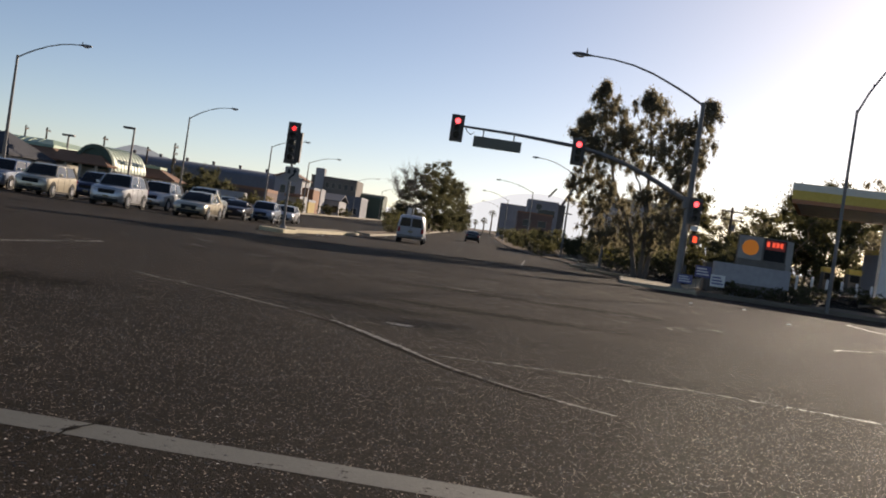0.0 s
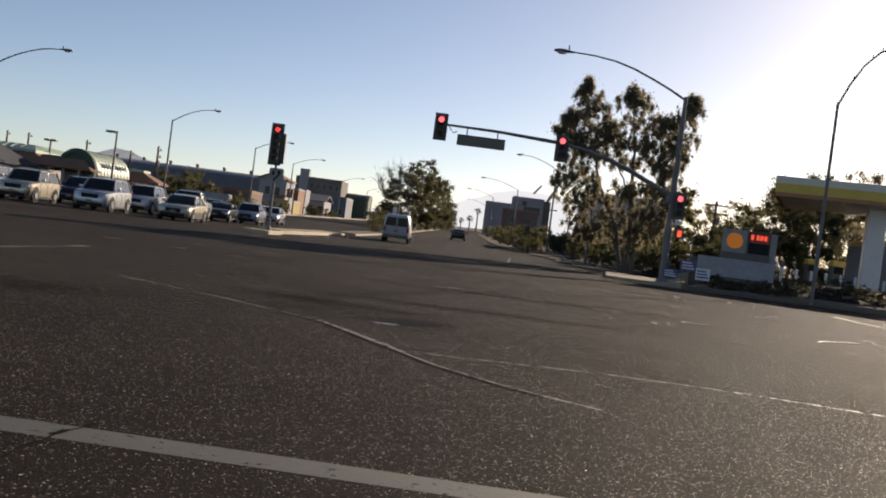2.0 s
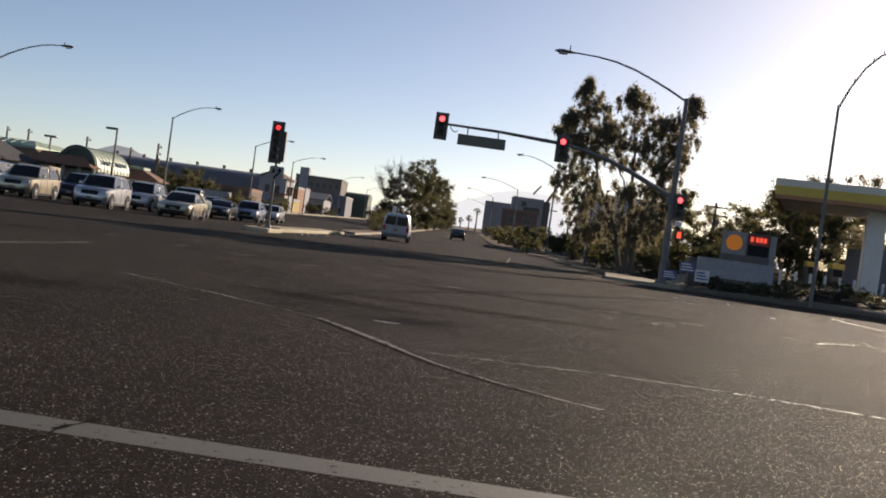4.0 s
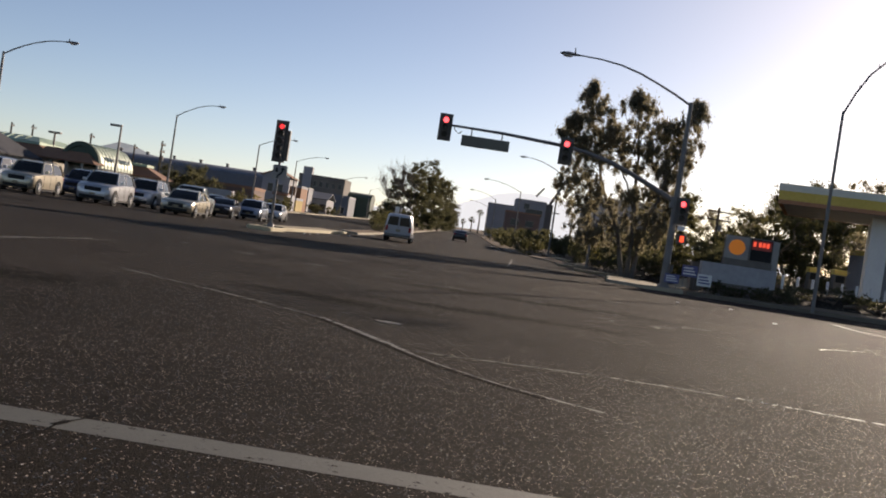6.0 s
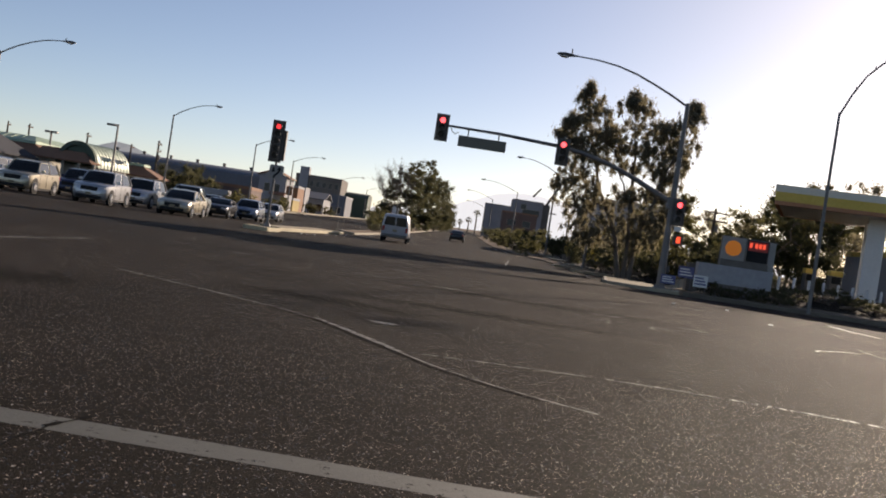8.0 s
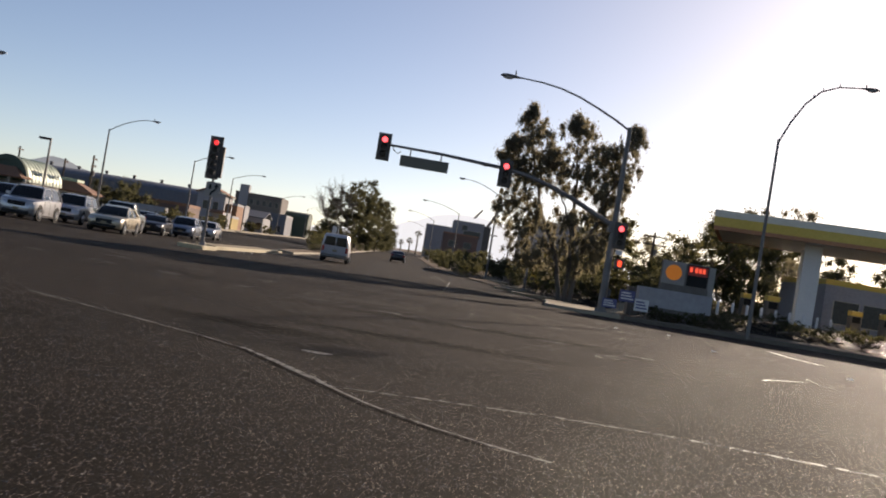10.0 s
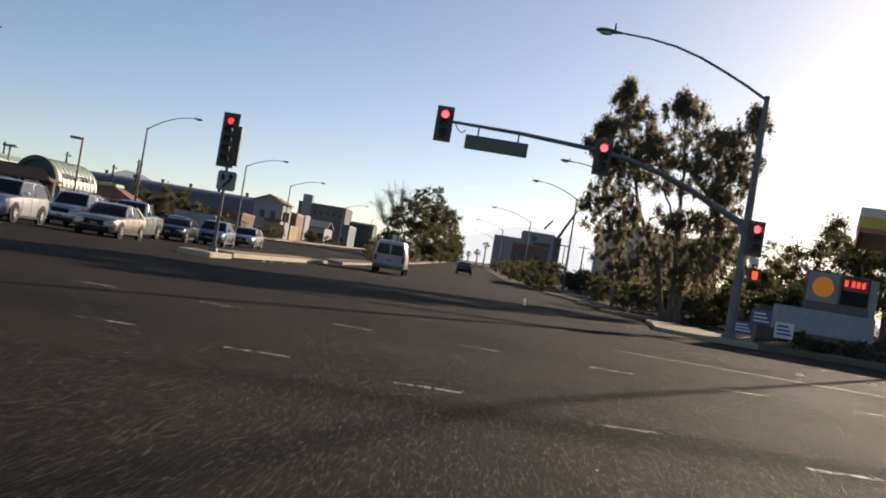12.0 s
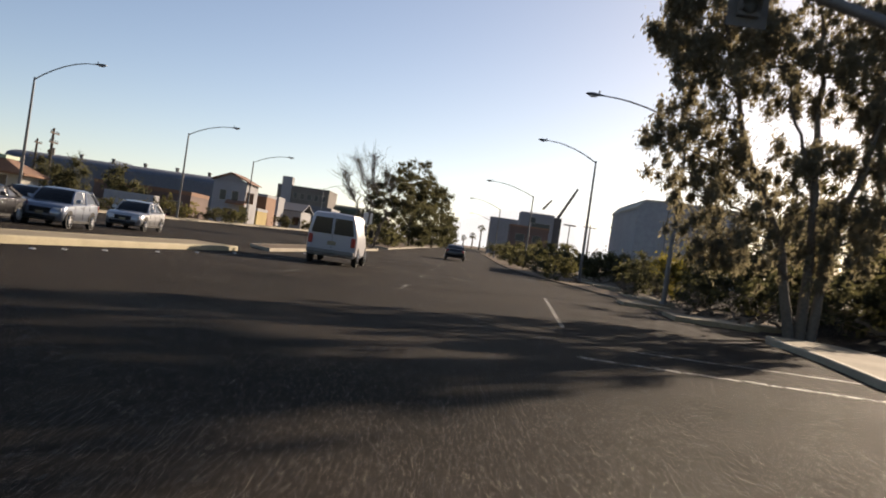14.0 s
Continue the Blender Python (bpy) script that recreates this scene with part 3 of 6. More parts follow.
def mast_signal():
    x0, y0 = 10.30, 50.4
    g = gz(x0, y0) + 0.14
    t = empty("traffic_signal", pose(x0, y0, g), "grey steel mast-arm traffic signal with a street lamp, showing red", "traffic signal")
    to = t.matrix_world.inverted()
    rel = lambda pts: [to @ Vector(p) for p in pts]
    bm = bmesh.new()
    tube(bm, rel([(x0, y0, g), (x0, y0, 2.5), (x0, y0, 5.0), (x0, y0, 9.58)]), [0.20, 0.18, 0.155, 0.10], 14)
    part("pole", bm, STEEL, t, "tapered galvanised steel pole", True)
    bm = bmesh.new()
    cyl(bm, pose(0, 0, 0), 0.33, 0.30, 0.10, 12)
    for i in range(4):
        a = radians(45 + 90 * i)
        cyl(bm, pose(0.25 * math.cos(a), 0.25 * math.sin(a), 0.08), 0.03, 0.03, 0.10, 6)
    part("base_plate", bm, STEEL, t)
    bm = bmesh.new()
    arm = [(x0 - 0.1, y0, 4.55), (9.07, y0, 5.06), (7.9, y0 - 0.02, 5.58), (6.73, y0 - 0.05, 6.0), (5.4, y0 - 0.08, 6.32), (4.14, y0 - 0.12, 6.48), (1.18, y0 - 0.18, 6.63), (-1.75, y0 - 0.22, 6.66)]
    tube(bm, rel(arm), [0.14, 0.13, 0.12, 0.11, 0.10, 0.095, 0.075, 0.055], 12)
    part("mast_arm", bm, STEEL, t, "curved tapered mast arm", True)
    bm = bmesh.new()
    box(bm, -0.30, 0.02, -0.17, 0.17, 4.18 - g, 4.78 - g, 0.03)
    part("arm_bracket", bm, STEEL, t)
    bm = bmesh.new()
    lum = [(x0, y0, 9.42), (9.45, y0, 9.86), (8.6, y0, 10.24), (7.55, y0, 10.66), (6.56, y0, 10.93), (5.55, y0, 11.07), (4.4, y0, 11.12)]
    tube(bm, rel(lum), [0.06, 0.057, 0.053, 0.05, 0.045, 0.04, 0.035], 8)
    part("lamp_arm", bm, STEEL, t, "long curved lamp arm", True)
    luminaire(t, (4.45, y0, 11.10), k=1.15)
    signal_head(t, -1.76, 49.9, 7.18, 3, (RED_LIT, None, None))
    signal_head(t, 4.39, 49.85, 6.86, 3, (RED_LIT, None, None))
    signal_head(t, 10.60, 50.05, 4.76, 3, (RED_LIT, None, None))
    for hx, hz in ((-1.76, 6.66), (4.45, 6.46)):
        bm = bmesh.new()
        box(bm, hx - 0.05 - x0, hx + 0.05 - x0, 49.98 - y0, 50.30 - y0, hz - 0.6 - g, hz + 0.5 - g, 0.01)
        part("head_bracket", bm, STEEL, t)
    sgn = new("street_sign")
    sgn.parent = t
    sgn.matrix_world = pose(0.34, 50.05, 5.98)
    sgn["label"] = "long illuminated street name sign hung under the arm, dull green"
    bm = bmesh.new()
    box(bm, -1.21, 1.21, -0.09, 0.09, -0.27, 0.27, 0.03)
    part("sign_box", bm, SIGN_GREEN, sgn)
    bm = bmesh.new()
    box(bm, -1.14, 1.14, -0.096, -0.088, -0.20, 0.20)
    part("sign_panel", bm, SIGN_FACE, sgn)
    for hx in (-0.75, 0.80):
        bm = bmesh.new()
        box(bm, hx - 0.03, hx + 0.03, -0.03, 0.03, 0.26, 0.62)
        part("hanger", bm, STEEL, sgn)
    bm = bmesh.new()
    tube(bm, rel([(-1.35, y0 - 0.2, 6.65), (-1.25, y0 - 0.35, 6.42), (-1.05, y0 - 0.35, 6.28), (-0.90, y0 - 0.33, 6.4)]), 0.02, 6)
    part("cable_loop", bm, BLACK, t)
    ped = new("pedestrian_signal")
    ped.parent = t
    ped.matrix_world = pose(10.78, 50.05, 2.70)
    bm = bmesh.new()
    box(bm, -0.24, 0.24, -0.06, 0.18, -0.25, 0.25, 0.03)
    part("housing", bm, HOUSING, ped)
    bm = bmesh.new()
    box(bm, -0.10, 0.10, -0.066, -0.061, -0.15, 0.15, 0.0)
    part("display", bm, ORANGE_LIT, ped, "lit orange display")
    bm = bmesh.new()
    for zz in (0.13, 0.0, -0.13):
        box(bm, -0.22, 0.22, -0.13, -0.06, zz + 0.115, zz + 0.121)
    part("visor", bm, HOUSING, ped)
    bm = bmesh.new()
    box(bm, 0.26 - 0.06, 0.56, -0.36, -0.345, 3.12 - g, 3.36 - g)
    part("small_sign", bm, WHITE, t, "small white sign plate")
    bm = bmesh.new()
    box(bm, 0.15, 0.30, -0.30, -0.15, 1.0 - g, 1.35 - g, 0.02)
    part("push_button", bm, DARK_STEEL, t)
    bm = bmesh.new()
    cyl(bm, pose(4.55 - 1.0 - x0 + 0.6, 0, 11.2 - g), 0.03, 0.03, 0.25, 6)
    part("sensor", bm, BLACK, t)
    return t


mast_signal()


def median_signal():
    x0, y0 = -9.85, 50.5
    g = gz(x0, y0) + 0.155
    t = empty("median_signal", pose(x0, y0, g), "five-lens signal on a slim grey pole on the median, showing red", "traffic signal")
    bm = bmesh.new()
    tube(bm, [(0, 0, 0), (0, 0, 2.5), (0, 0, 4.9 - g)], [0.075, 0.065, 0.06], 12)
    part("pole", bm, STEEL, t, "", True)
    bm = bmesh.new()
    cyl(bm, pose(0, 0, 0), 0.19, 0.12, 0.22, 10)
    part("base", bm, STEEL, t)
    signal_head(t, x0 - 0.09, y0 - 0.22, 5.66, 5, (RED_DIM, None, None, None, None), 0.37, 0.14, 0.12)
    bm = bmesh.new()
    box(bm, 0.14, 0.34, 0.0, 0.25, 3.65 - g, 5.2 - g, 0.02)
    part("side_housing", bm, HOUSING, t, "second dark signal head facing the other way")
    for zz in (3.8, 5.3):
        bm = bmesh.new()
        box(bm, -0.05, 0.05, -0.25, 0.05, zz - g, zz + 0.08 - g)
        part("bracket", bm, STEEL, t)
    sg = new("keep_right_sign")
    sg.parent = t
    sg.matrix_world = pose(x0 + 0.09, y0 - 0.10, 3.02, 0, 0, 0)
    bm = bmesh.new()
    box(bm, -0.37, 0.37, -0.008, 0.008, -0.38, 0.38)
    bmesh.ops.bevel(bm, geom=[e for e in bm.edges if abs(e.verts[0].co.y - e.verts[1].co.y) > 0.01], offset=0.05, segments=3, affect="EDGES")
    part("sign_plate", bm, SHADE_PLATE, sg, "white sign plate, greyed for shade")
    bm = bmesh.new()
    tube(bm, [(-0.10, -0.014, -0.28), (-0.06, -0.014, -0.14), (0.08, -0.014, -0.02), (0.14, -0.014, 0.10), (0.14, -0.014, 0.17)], 0.045, 6)
    part("arrow_shaft", bm, BLACK, sg, "black sweeping arrow")
    for nm, o in (("arrow_head", [(0.02, 0.14), (0.26, 0.14), (0.14, 0.32)]), ("island_mark", [(-0.24, 0.02), (-0.08, 0.02), (-0.12, 0.26), (-0.20, 0.26)])):
        bm = bmesh.new()
        lo = [bm.verts.new((px, -0.012, pz)) for px, pz in o]
        hi = [bm.verts.new((px, -0.018, pz)) for px, pz in o]
        bm.faces.new(lo)
        bm.faces.new(hi[::-1])
        for i in range(len(o)):
            bm.faces.new((lo[i], lo[(i + 1) % len(o)], hi[(i + 1) % len(o)], hi[i]))
        part(nm, bm, BLACK, sg)


median_signal()


# ---- street lamps ----
def street_lamp(x, y, pole_h, reach, rise, side, straight=False, brace=True):
    """A steel lamp whose arm reaches towards side (-1: to -x)."""
    g = gz(x, y) + 0.08
    t = empty("street_lamp", pose(x, y, g), "tall galvanised street lamp with one curved arm beside the road", "street lamp", "street lamps along the road")
    bm = bmesh.new()
    tube(bm, [(0, 0, 0), (0, 0, pole_h * 0.5), (0, 0, pole_h)], [0.13, 0.105, 0.075], 10)
    part("pole", bm, STEEL, t, "", True)
    bm = bmesh.new()
    cyl(bm, pose(0, 0, 0), 0.22, 0.20, 0.12, 8)
    part("base_plate", bm, STEEL, t)
    bm = bmesh.new()
    pts = [(side * reach * u, 0, pole_h - 0.15 + rise * (math.sin(u * math.pi / 2) ** 0.9)) for u in (0, 0.15, 0.3, 0.5, 0.7, 0.85, 1.0)]
    tube(bm, pts, [0.05, 0.05, 0.045, 0.04, 0.04, 0.035, 0.03], 8)
    part("lamp_arm", bm, STEEL, t, "", True)
    luminaire(t, (x + side * reach, y, g + pole_h - 0.15 + rise), turn=0 if side < 0 else 180)
    return t


for lx, ly, h, reach, rise, side in (
    (-31.3, 64.0, 8.5, 3.9, 1.35, 1), (-31.7, 104.0, 9.0, 4.1, 1.65, 1), (-29.6, 136.0, 8.9, 4.3, 1.35, 1),
    (-30.6, 172.0, 8.9, 4.6, 1.35, 1), (-30.6, 240.0, 8.9, 4.6, 1.35, 1), (-30.6, 305.0, 8.9, 4.6, 1.35, 1),
    (10.43, 83.0, 8.85, 4.3, 1.05, -1), (9.85, 114.5, 9.75, 3.95, 1.25, -1), (7.9, 159.0, 8.85, 5.2, 1.3, -1),
    (5.6, 215.0, 8.9, 4.9, 1.4, -1), (5.8, 300.0, 9.0, 4.9, 1.4, -1),
):
    street_lamp(lx, ly, h, reach, rise, side)


def side_lamp():
    """The lamp over the side street; small birds' roost pegs stand along its arm."""
    x, y = 17.35, 48.9
    g = gz(x, y)
    t = empty("street_lamp", pose(x, y, g), "tall street lamp with a steep arm over the side street", "street lamp", "street lamps along the road")
    bm = bmesh.new()
    tube(bm, [(0, 0, 0), (0, 0, 5), (0, 0, 10.0 - g)], [0.10, 0.085, 0.065], 10)
    part("pole", bm, STEEL, t, "", True)
    bm = bmesh.new()
    pts = [(0, 0, 9.85 - g), (0.42, -0.1, 10.9 - g), (0.97, -0.2, 11.9 - g), (1.62, -0.3, 12.6 - g), (2.45, -0.4, 12.95 - g), (3.45, -0.5, 13.05 - g)]
    tube(bm, pts, [0.055, 0.05, 0.045, 0.045, 0.04, 0.035], 8)
    part("lamp_arm", bm, STEEL, t, "", True)
    luminaire(t, (x + 3.45, y - 0.5, 13.05), turn=172)
    for u in (0.25, 0.5, 0.62, 0.8):
        i = int(u * 5)
        p = Vector(pts[i]).lerp(Vector(pts[i + 1]), u * 5 - i)
        bm = bmesh.new()
        cyl(bm, Matrix.Translation(p), 0.03, 0.02, 0.2, 6)
        part("peg", bm, DARK_STEEL, t)


side_lamp()


def lot_light(x, y, h, heads, reach=1.1):
    g = gz(x, y)
    t = empty("lot_light", pose(x, y, g), "grey parking lot light with box heads on a square pole", "lamp post", "lot lights")
    bm = bmesh.new()
    box(bm, -0.08, 0.08, -0.08, 0.08, 0, h, 0.01)
    part("pole", bm, DARK_STEEL, t)
    for s in heads:
        bm = bmesh.new()
        box(bm, min(0.1 * s, reach * s), max(0.1 * s, reach * s), -0.25, 0.25, h - 0.22, h, 0.04)
        part("lamp_head", bm, DARK_STEEL, t, "dark box-shaped lamp head")


lot_light(-35.9, 100.0, 6.95, (-1,))
lot_light(-44.2, 104.0, 5.45, (-1, 1), 0.65)
lot_light(18.5, 215.0, 7.0, (-1, 1))


def utility_pole(x, y, h, arms=1, turn=0.0):
    g = gz(x, y)
    t = empty("utility_pole", pose(x, y, g, 0, 0, turn), "dark weathered wooden utility pole with crossarms", "utility pole", "utility poles")
    bm = bmesh.new()
    tube(bm, [(0, 0, 0), (0, 0, h * 0.5), (0, 0, h)], [0.19, 0.16, 0.12], 9)
    part("pole", bm, WOOD, t, "", True)
    for k in range(arms):
        z = h - 0.5 - 0.9 * k
        bm = bmesh.new()
        box(bm, -1.25, 1.25, -0.2, -0.1, z - 0.07, z + 0.07, 0.01)
        part("crossarm", bm, WOOD, t)
        for ix in (-1.1, -0.5, 0.5, 1.1):
            bm = bmesh.new()
            cyl(bm, pose(ix, -0.15, z + 0.06), 0.05, 0.035, 0.2, 6)
            part("insulator", bm, DARK_STEEL, t)
    if arms > 1:
        bm = bmesh.new()
        cyl(bm, pose(0.3, -0.1, h - 2.6), 0.2, 0.2, 0.7, 10)
        part("transformer", bm, STEEL, t)


for ux, uy, uh, ua, ut in ((-70.5, 150, 7.5, 1, 104), (-67.2, 150, 7.6, 1, 98), (-58.2, 150, 7.6, 1, 94), (-51.4, 150, 6.9, 1, 96), (-41.0, 130, 7.2, 2, 95), (27.3, 110, 7.3, 2, 0), (30.0, 88, 8.3, 2, 20), (30.5, 240, 9, 1, 0), (24.0, 230, 8.0, 1, 0)):
    utility_pole(ux, uy, uh, ua, ut)


# ---- vehicles ----
def car_paint(name, color, rough=0.3, metal=0.62):
    return surf(name, tuple(c * 0.9 for c in color), color, 1.2, rough, metal=metal, stain=0.5, coat=0.3, spec=0.4)


def wheel(t, x, y, r, side, width=0.21):
    w = new("wheel")
    w.parent = t
    w.matrix_parent_inverse = Matrix.Identity(4)
    w.matrix_local = pose(x, y, r, 0, 90, 0)
    bm = bmesh.new()
    rings = []
    for dz, rr in ((-width / 2, r * 0.86), (-width / 2 + 0.03, r * 0.985), (-0.02, r), (0.02, r), (width / 2 - 0.03, r * 0.985), (width / 2, r * 0.86), (width / 2 - 0.02, r * 0.66), (-width / 2 + 0.02, r * 0.66)):
        rings.append([(rr * math.cos(a), rr * math.sin(a), dz) for a in (2 * math.pi * i / 20 for i in range(20))])
    vs = [[bm.verts.new(p) for p in q] for q in rings]
    for a, b in zip(vs, vs[1:] + vs[:1]):
        for k in range(20):
            bm.faces.new((a[k], a[(k + 1) % 20], b[(k + 1) % 20], b[k]))
    part("tyre", bm, RUBBER, w, "black rubber tyre", True)
    bm = bmesh.new()
    zo = side * (width / 2 + 0.002)
    for k in range(7):
        a = 2 * math.pi * k / 7
        m = Matrix.Rotation(a, 4, "Z") @ Matrix.Translation((r * 0.36, 0, zo)) @ Matrix.Diagonal((r * 0.62, r * 0.17, 0.03, 1))
        bmesh.ops.create_cube(bm, size=1.0, matrix=m)
    bmesh.ops.create_cone(bm, cap_ends=True, segments=14, radius1=r * 0.17, radius2=r * 0.14, depth=0.05, matrix=Matrix.Translation((0, 0, zo)))
    bmesh.ops.create_cone(bm, cap_ends=False, segments=20, radius1=r * 0.68, radius2=r * 0.64, depth=0.06, matrix=Matrix.Translation((0, 0, zo)))
    part("rim", bm, ALLOY, w, "bright alloy rim")
    bm = bmesh.new()
    cyl(bm, pose(0, 0, zo - side * 0.04 - 0.01), r * 0.64, r * 0.64, 0.02, 16)
    part("rim_face", bm, ALLOY, w)


SHAPES = {
    # L, W, H, wheel r, hood z, belt z, tail z; fractions along the length: cowl, roof front, roof rear, tail of glass
    "sedan": (4.75, 1.80, 1.45, 0.32, 0.86, 0.95, 1.02, 0.29, 0.44, 0.70, 0.86),
    "hatch": (4.30, 1.76, 1.52, 0.31, 0.90, 0.98, 1.05, 0.25, 0.40, 0.84, 0.975),
    "suv": (4.65, 1.88, 1.76, 0.37, 1.06, 1.14, 1.18, 0.27, 0.39, 0.90, 0.985),
    "coupe": (4.60, 1.82, 1.32, 0.33, 0.84, 0.92, 0.98, 0.33, 0.48, 0.66, 0.84),
    "pickup": (5.30, 1.92, 1.78, 0.38, 1.08, 1.16, 1.12, 0.27, 0.38, 0.56, 0.60),
}


def car(x, y, turn, shape, paint, label, rack=False, group="traffic waiting at the signal"):
    """A parked or waiting car. It faces -y before turning; x, y: the middle of its front bumper."""
    L, W, H, r, hood, belt, tail, f_cowl, f_rf, f_rr, f_tail = SHAPES[shape]
    g = gz(x, y) + 0.004
    t = empty("car" if shape != "pickup" else "pickup_truck", pose(x, y, g, 0.4 if y > 60 else 0, 0, turn), label, "car" if shape != "pickup" else "pickup truck", group)
    hw = W / 2
    # lower body
    prof = [(0.0, 0.60, 0.42, 0.60), (0.008, 0.76, 0.30, hood - 0.24), (0.03, 0.89, 0.23, hood - 0.13), (0.07, 0.965, 0.21, hood - 0.06), (0.13, 1.0, 0.21, hood - 0.02), (f_cowl, 1.0, 0.21, hood + 0.04), (f_cowl + 0.1, 1.0, 0.21, belt - 0.02), (0.5, 1.0, 0.21, belt), (0.75, 1.0, 0.21, belt + 0.02), (min(f_tail, 0.93), 1.0, 0.22, tail), (0.955, 0.97, 0.26, tail - 0.02), (0.985, 0.90, 0.30, tail - 0.08), (1.0, 0.74, 0.42, tail - 0.2)]
    rings = []
    for u, k, z0, z1 in prof:
        w = hw * k
        yy = u * L
        zm = z0 + (z1 - z0) * 0.55
        rings.append([(-w * 0.86, yy, z0), (w * 0.86, yy, z0), (w * 0.97, yy, z0 + 0.1), (w, yy, zm), (w * 0.975, yy, z1 - 0.07), (w * 0.88, yy, z1), (0, yy, z1 + 0.025), (-w * 0.88, yy, z1), (-w * 0.975, yy, z1 - 0.07), (-w, yy, zm), (-w * 0.97, yy, z0 + 0.1)])
    bm = bmesh.new()
    loft(bm, rings)
    part("body", bm, paint, t, "", True)
    # cabin glass, roof, pillars
    yb0, yt0, yt1, yb1 = f_cowl * L, f_rf * L, f_rr * L, f_tail * L
    zb, zt = belt - 0.03, H - 0.06
    line = [(yb0, hood - 0.03), (yb0 + 0.35 * (yt0 - yb0), hood + 0.38 * (zt - hood)), (yb0 + 0.72 * (yt0 - yb0), hood + 0.78 * (zt - hood)), (yt0, zt - 0.015), (yt0 + 0.2, zt + 0.02), (yt0 + 0.45, zt + 0.04), ((yt0 + yt1) / 2, zt + 0.05), (yt1 - 0.45, zt + 0.04), (yt1 - 0.2, zt + 0.015), (yt1, zt - 0.02), (yt1 + 0.5 * (yb1 - yt1), zt - 0.45 * (zt - tail)), (yb1, tail - 0.03)]

    def half(z):
        return hw * (0.905 - 0.165 * max(0.0, (z - zb) / (zt - zb)) ** 1.25)
    cab, cap = [], []
    for k, (yy, z) in enumerate(line):
        zl = min(z - 0.02, zb if 2 < k < 9 else zb - 0.06)
        zm = zl + 0.55 * (z - zl)
        w = half(z - 0.05)
        cab.append([(-half(zl), yy, zl), (half(zl), yy, zl), (half(zm), yy, zm), (w, yy, z - 0.045), (w * 0.86, yy, z), (0, yy, z + 0.012), (-w * 0.86, yy, z), (-w, yy, z - 0.045), (-half(zm), yy, zm)])
        if 3 <= k <= 9:
            cap.append([(-w * 1.015, yy, z - 0.06), (w * 1.015, yy, z - 0.06), (w * 1.015, yy, z - 0.035), (w * 0.87, yy, z + 0.012), (0, yy, z + 0.026), (-w * 0.87, yy, z + 0.012), (-w * 1.015, yy, z - 0.035)])
    bm = bmesh.new()
    loft(bm, cab)
    part("cabin_glass", bm, GLASS, t, "dark tinted car glass", True)
    bm = bmesh.new()
    loft(bm, cap)
    part("roof", bm, paint, t, "", True)
    for s in (-1, 1):
        for (ya, za), (yc, zc), rr in (((yb0, hood), (yt0, zt), 0.045), ((yb0 + (yb1 - yb0) * 0.52, zb), ((yt0 + yt1) / 2 + 0.05, zt), 0.05), ((yb1, tail), (yt1, zt), 0.065)):
            bm = bmesh.new()
            tube(bm, [(s * hw * 0.905, ya, za - 0.03), (s * hw * 0.825, (ya + yc) / 2, (za + zc) / 2), (s * hw * 0.745, yc, zc)], rr, 6)
            part("pillar", bm, paint, t)
        bm = bmesh.new()
        box(bm, s * (hw + 0.06) - 0.10, s * (hw + 0.06) + 0.10, yb0 + 0.28, yb0 + 0.40, belt + 0.0, belt + 0.15, 0.03)
        part("mirror", bm, paint, t)
        bm = bmesh.new()
        box(bm, s * hw * 0.70 - 0.17, s * hw * 0.70 + 0.17, L * 0.012, L * 0.05, hood - 0.30, hood - 0.16, 0.04)
        part("headlight", bm, LAMP_GLASS, t, "clear headlight")
        bm = bmesh.new()
        box(bm, s * hw * 0.80 - 0.12, s * hw * 0.80 + 0.12, L * 0.972, L * 0.997, tail - 0.32, tail - 0.08, 0.03)
        part("tail_light", bm, TAIL_RED, t, "red tail light")
        bm = bmesh.new()
        box(bm, s * hw * 0.985 - 0.012, s * hw * 0.985 + 0.012, L * 0.24, L * 0.75, 0.21, 0.30)
        part("sill_trim", bm, BLACK, t, "dark sill trim")
        for du in (f_cowl + 0.05, 0.53, 0.70):
            bm = bmesh.new()
            box(bm, s * hw * 0.998 - 0.006, s * hw * 0.998 + 0.004, L * du - 0.008, L * du + 0.008, 0.36, belt - 0.09)
            part("door_seam", bm, BLACK, t)
        bm = bmesh.new()
        box(bm, s * hw * 0.998 - 0.012, s * hw * 0.998 + 0.012, L * 0.46, L * 0.50, belt - 0.16, belt - 0.12)
        part("door_handle", bm, paint, t)
        for u in (0.185, 0.80 if shape != "pickup" else 0.77):
            bm = bmesh.new()
            cyl(bm, pose(s * (hw - 0.13), u * L, r + 0.02, 0, 90 * s, 0), r * 1.2, r * 1.2, 0.137, 20)
            part("wheel_arch", bm, BLACK, t, "dark wheel arch")
            wheel(t, s * (hw - 0.085), u * L, r, s)
    bm = bmesh.new()
    box(bm, -hw * 0.46, hw * 0.46, -0.006, 0.08, hood - 0.42, hood - 0.20, 0.03)
    part("grille", bm, BLACK, t, "black grille")
    bm = bmesh.new()
    box(bm, -hw * 0.70, hw * 0.70, -0.008, 0.10, 0.26, 0.42, 0.04)
    part("bumper_intake", bm, BLACK, t)
    bm = bmesh.new()
    box(bm, -0.15, 0.15, -0.018, 0.0, 0.44, 0.56, 0.008)
    part("plate", bm, CONCRETE, t)
    bm = bmesh.new()
    tube(bm, [(0, yb0 + 0.05, hood + 0.05), (0, (yb0 + yt0) / 2, (hood + zt) / 2 + 0.02)], 0.008, 5)
    part("wiper", bm, BLACK, t)
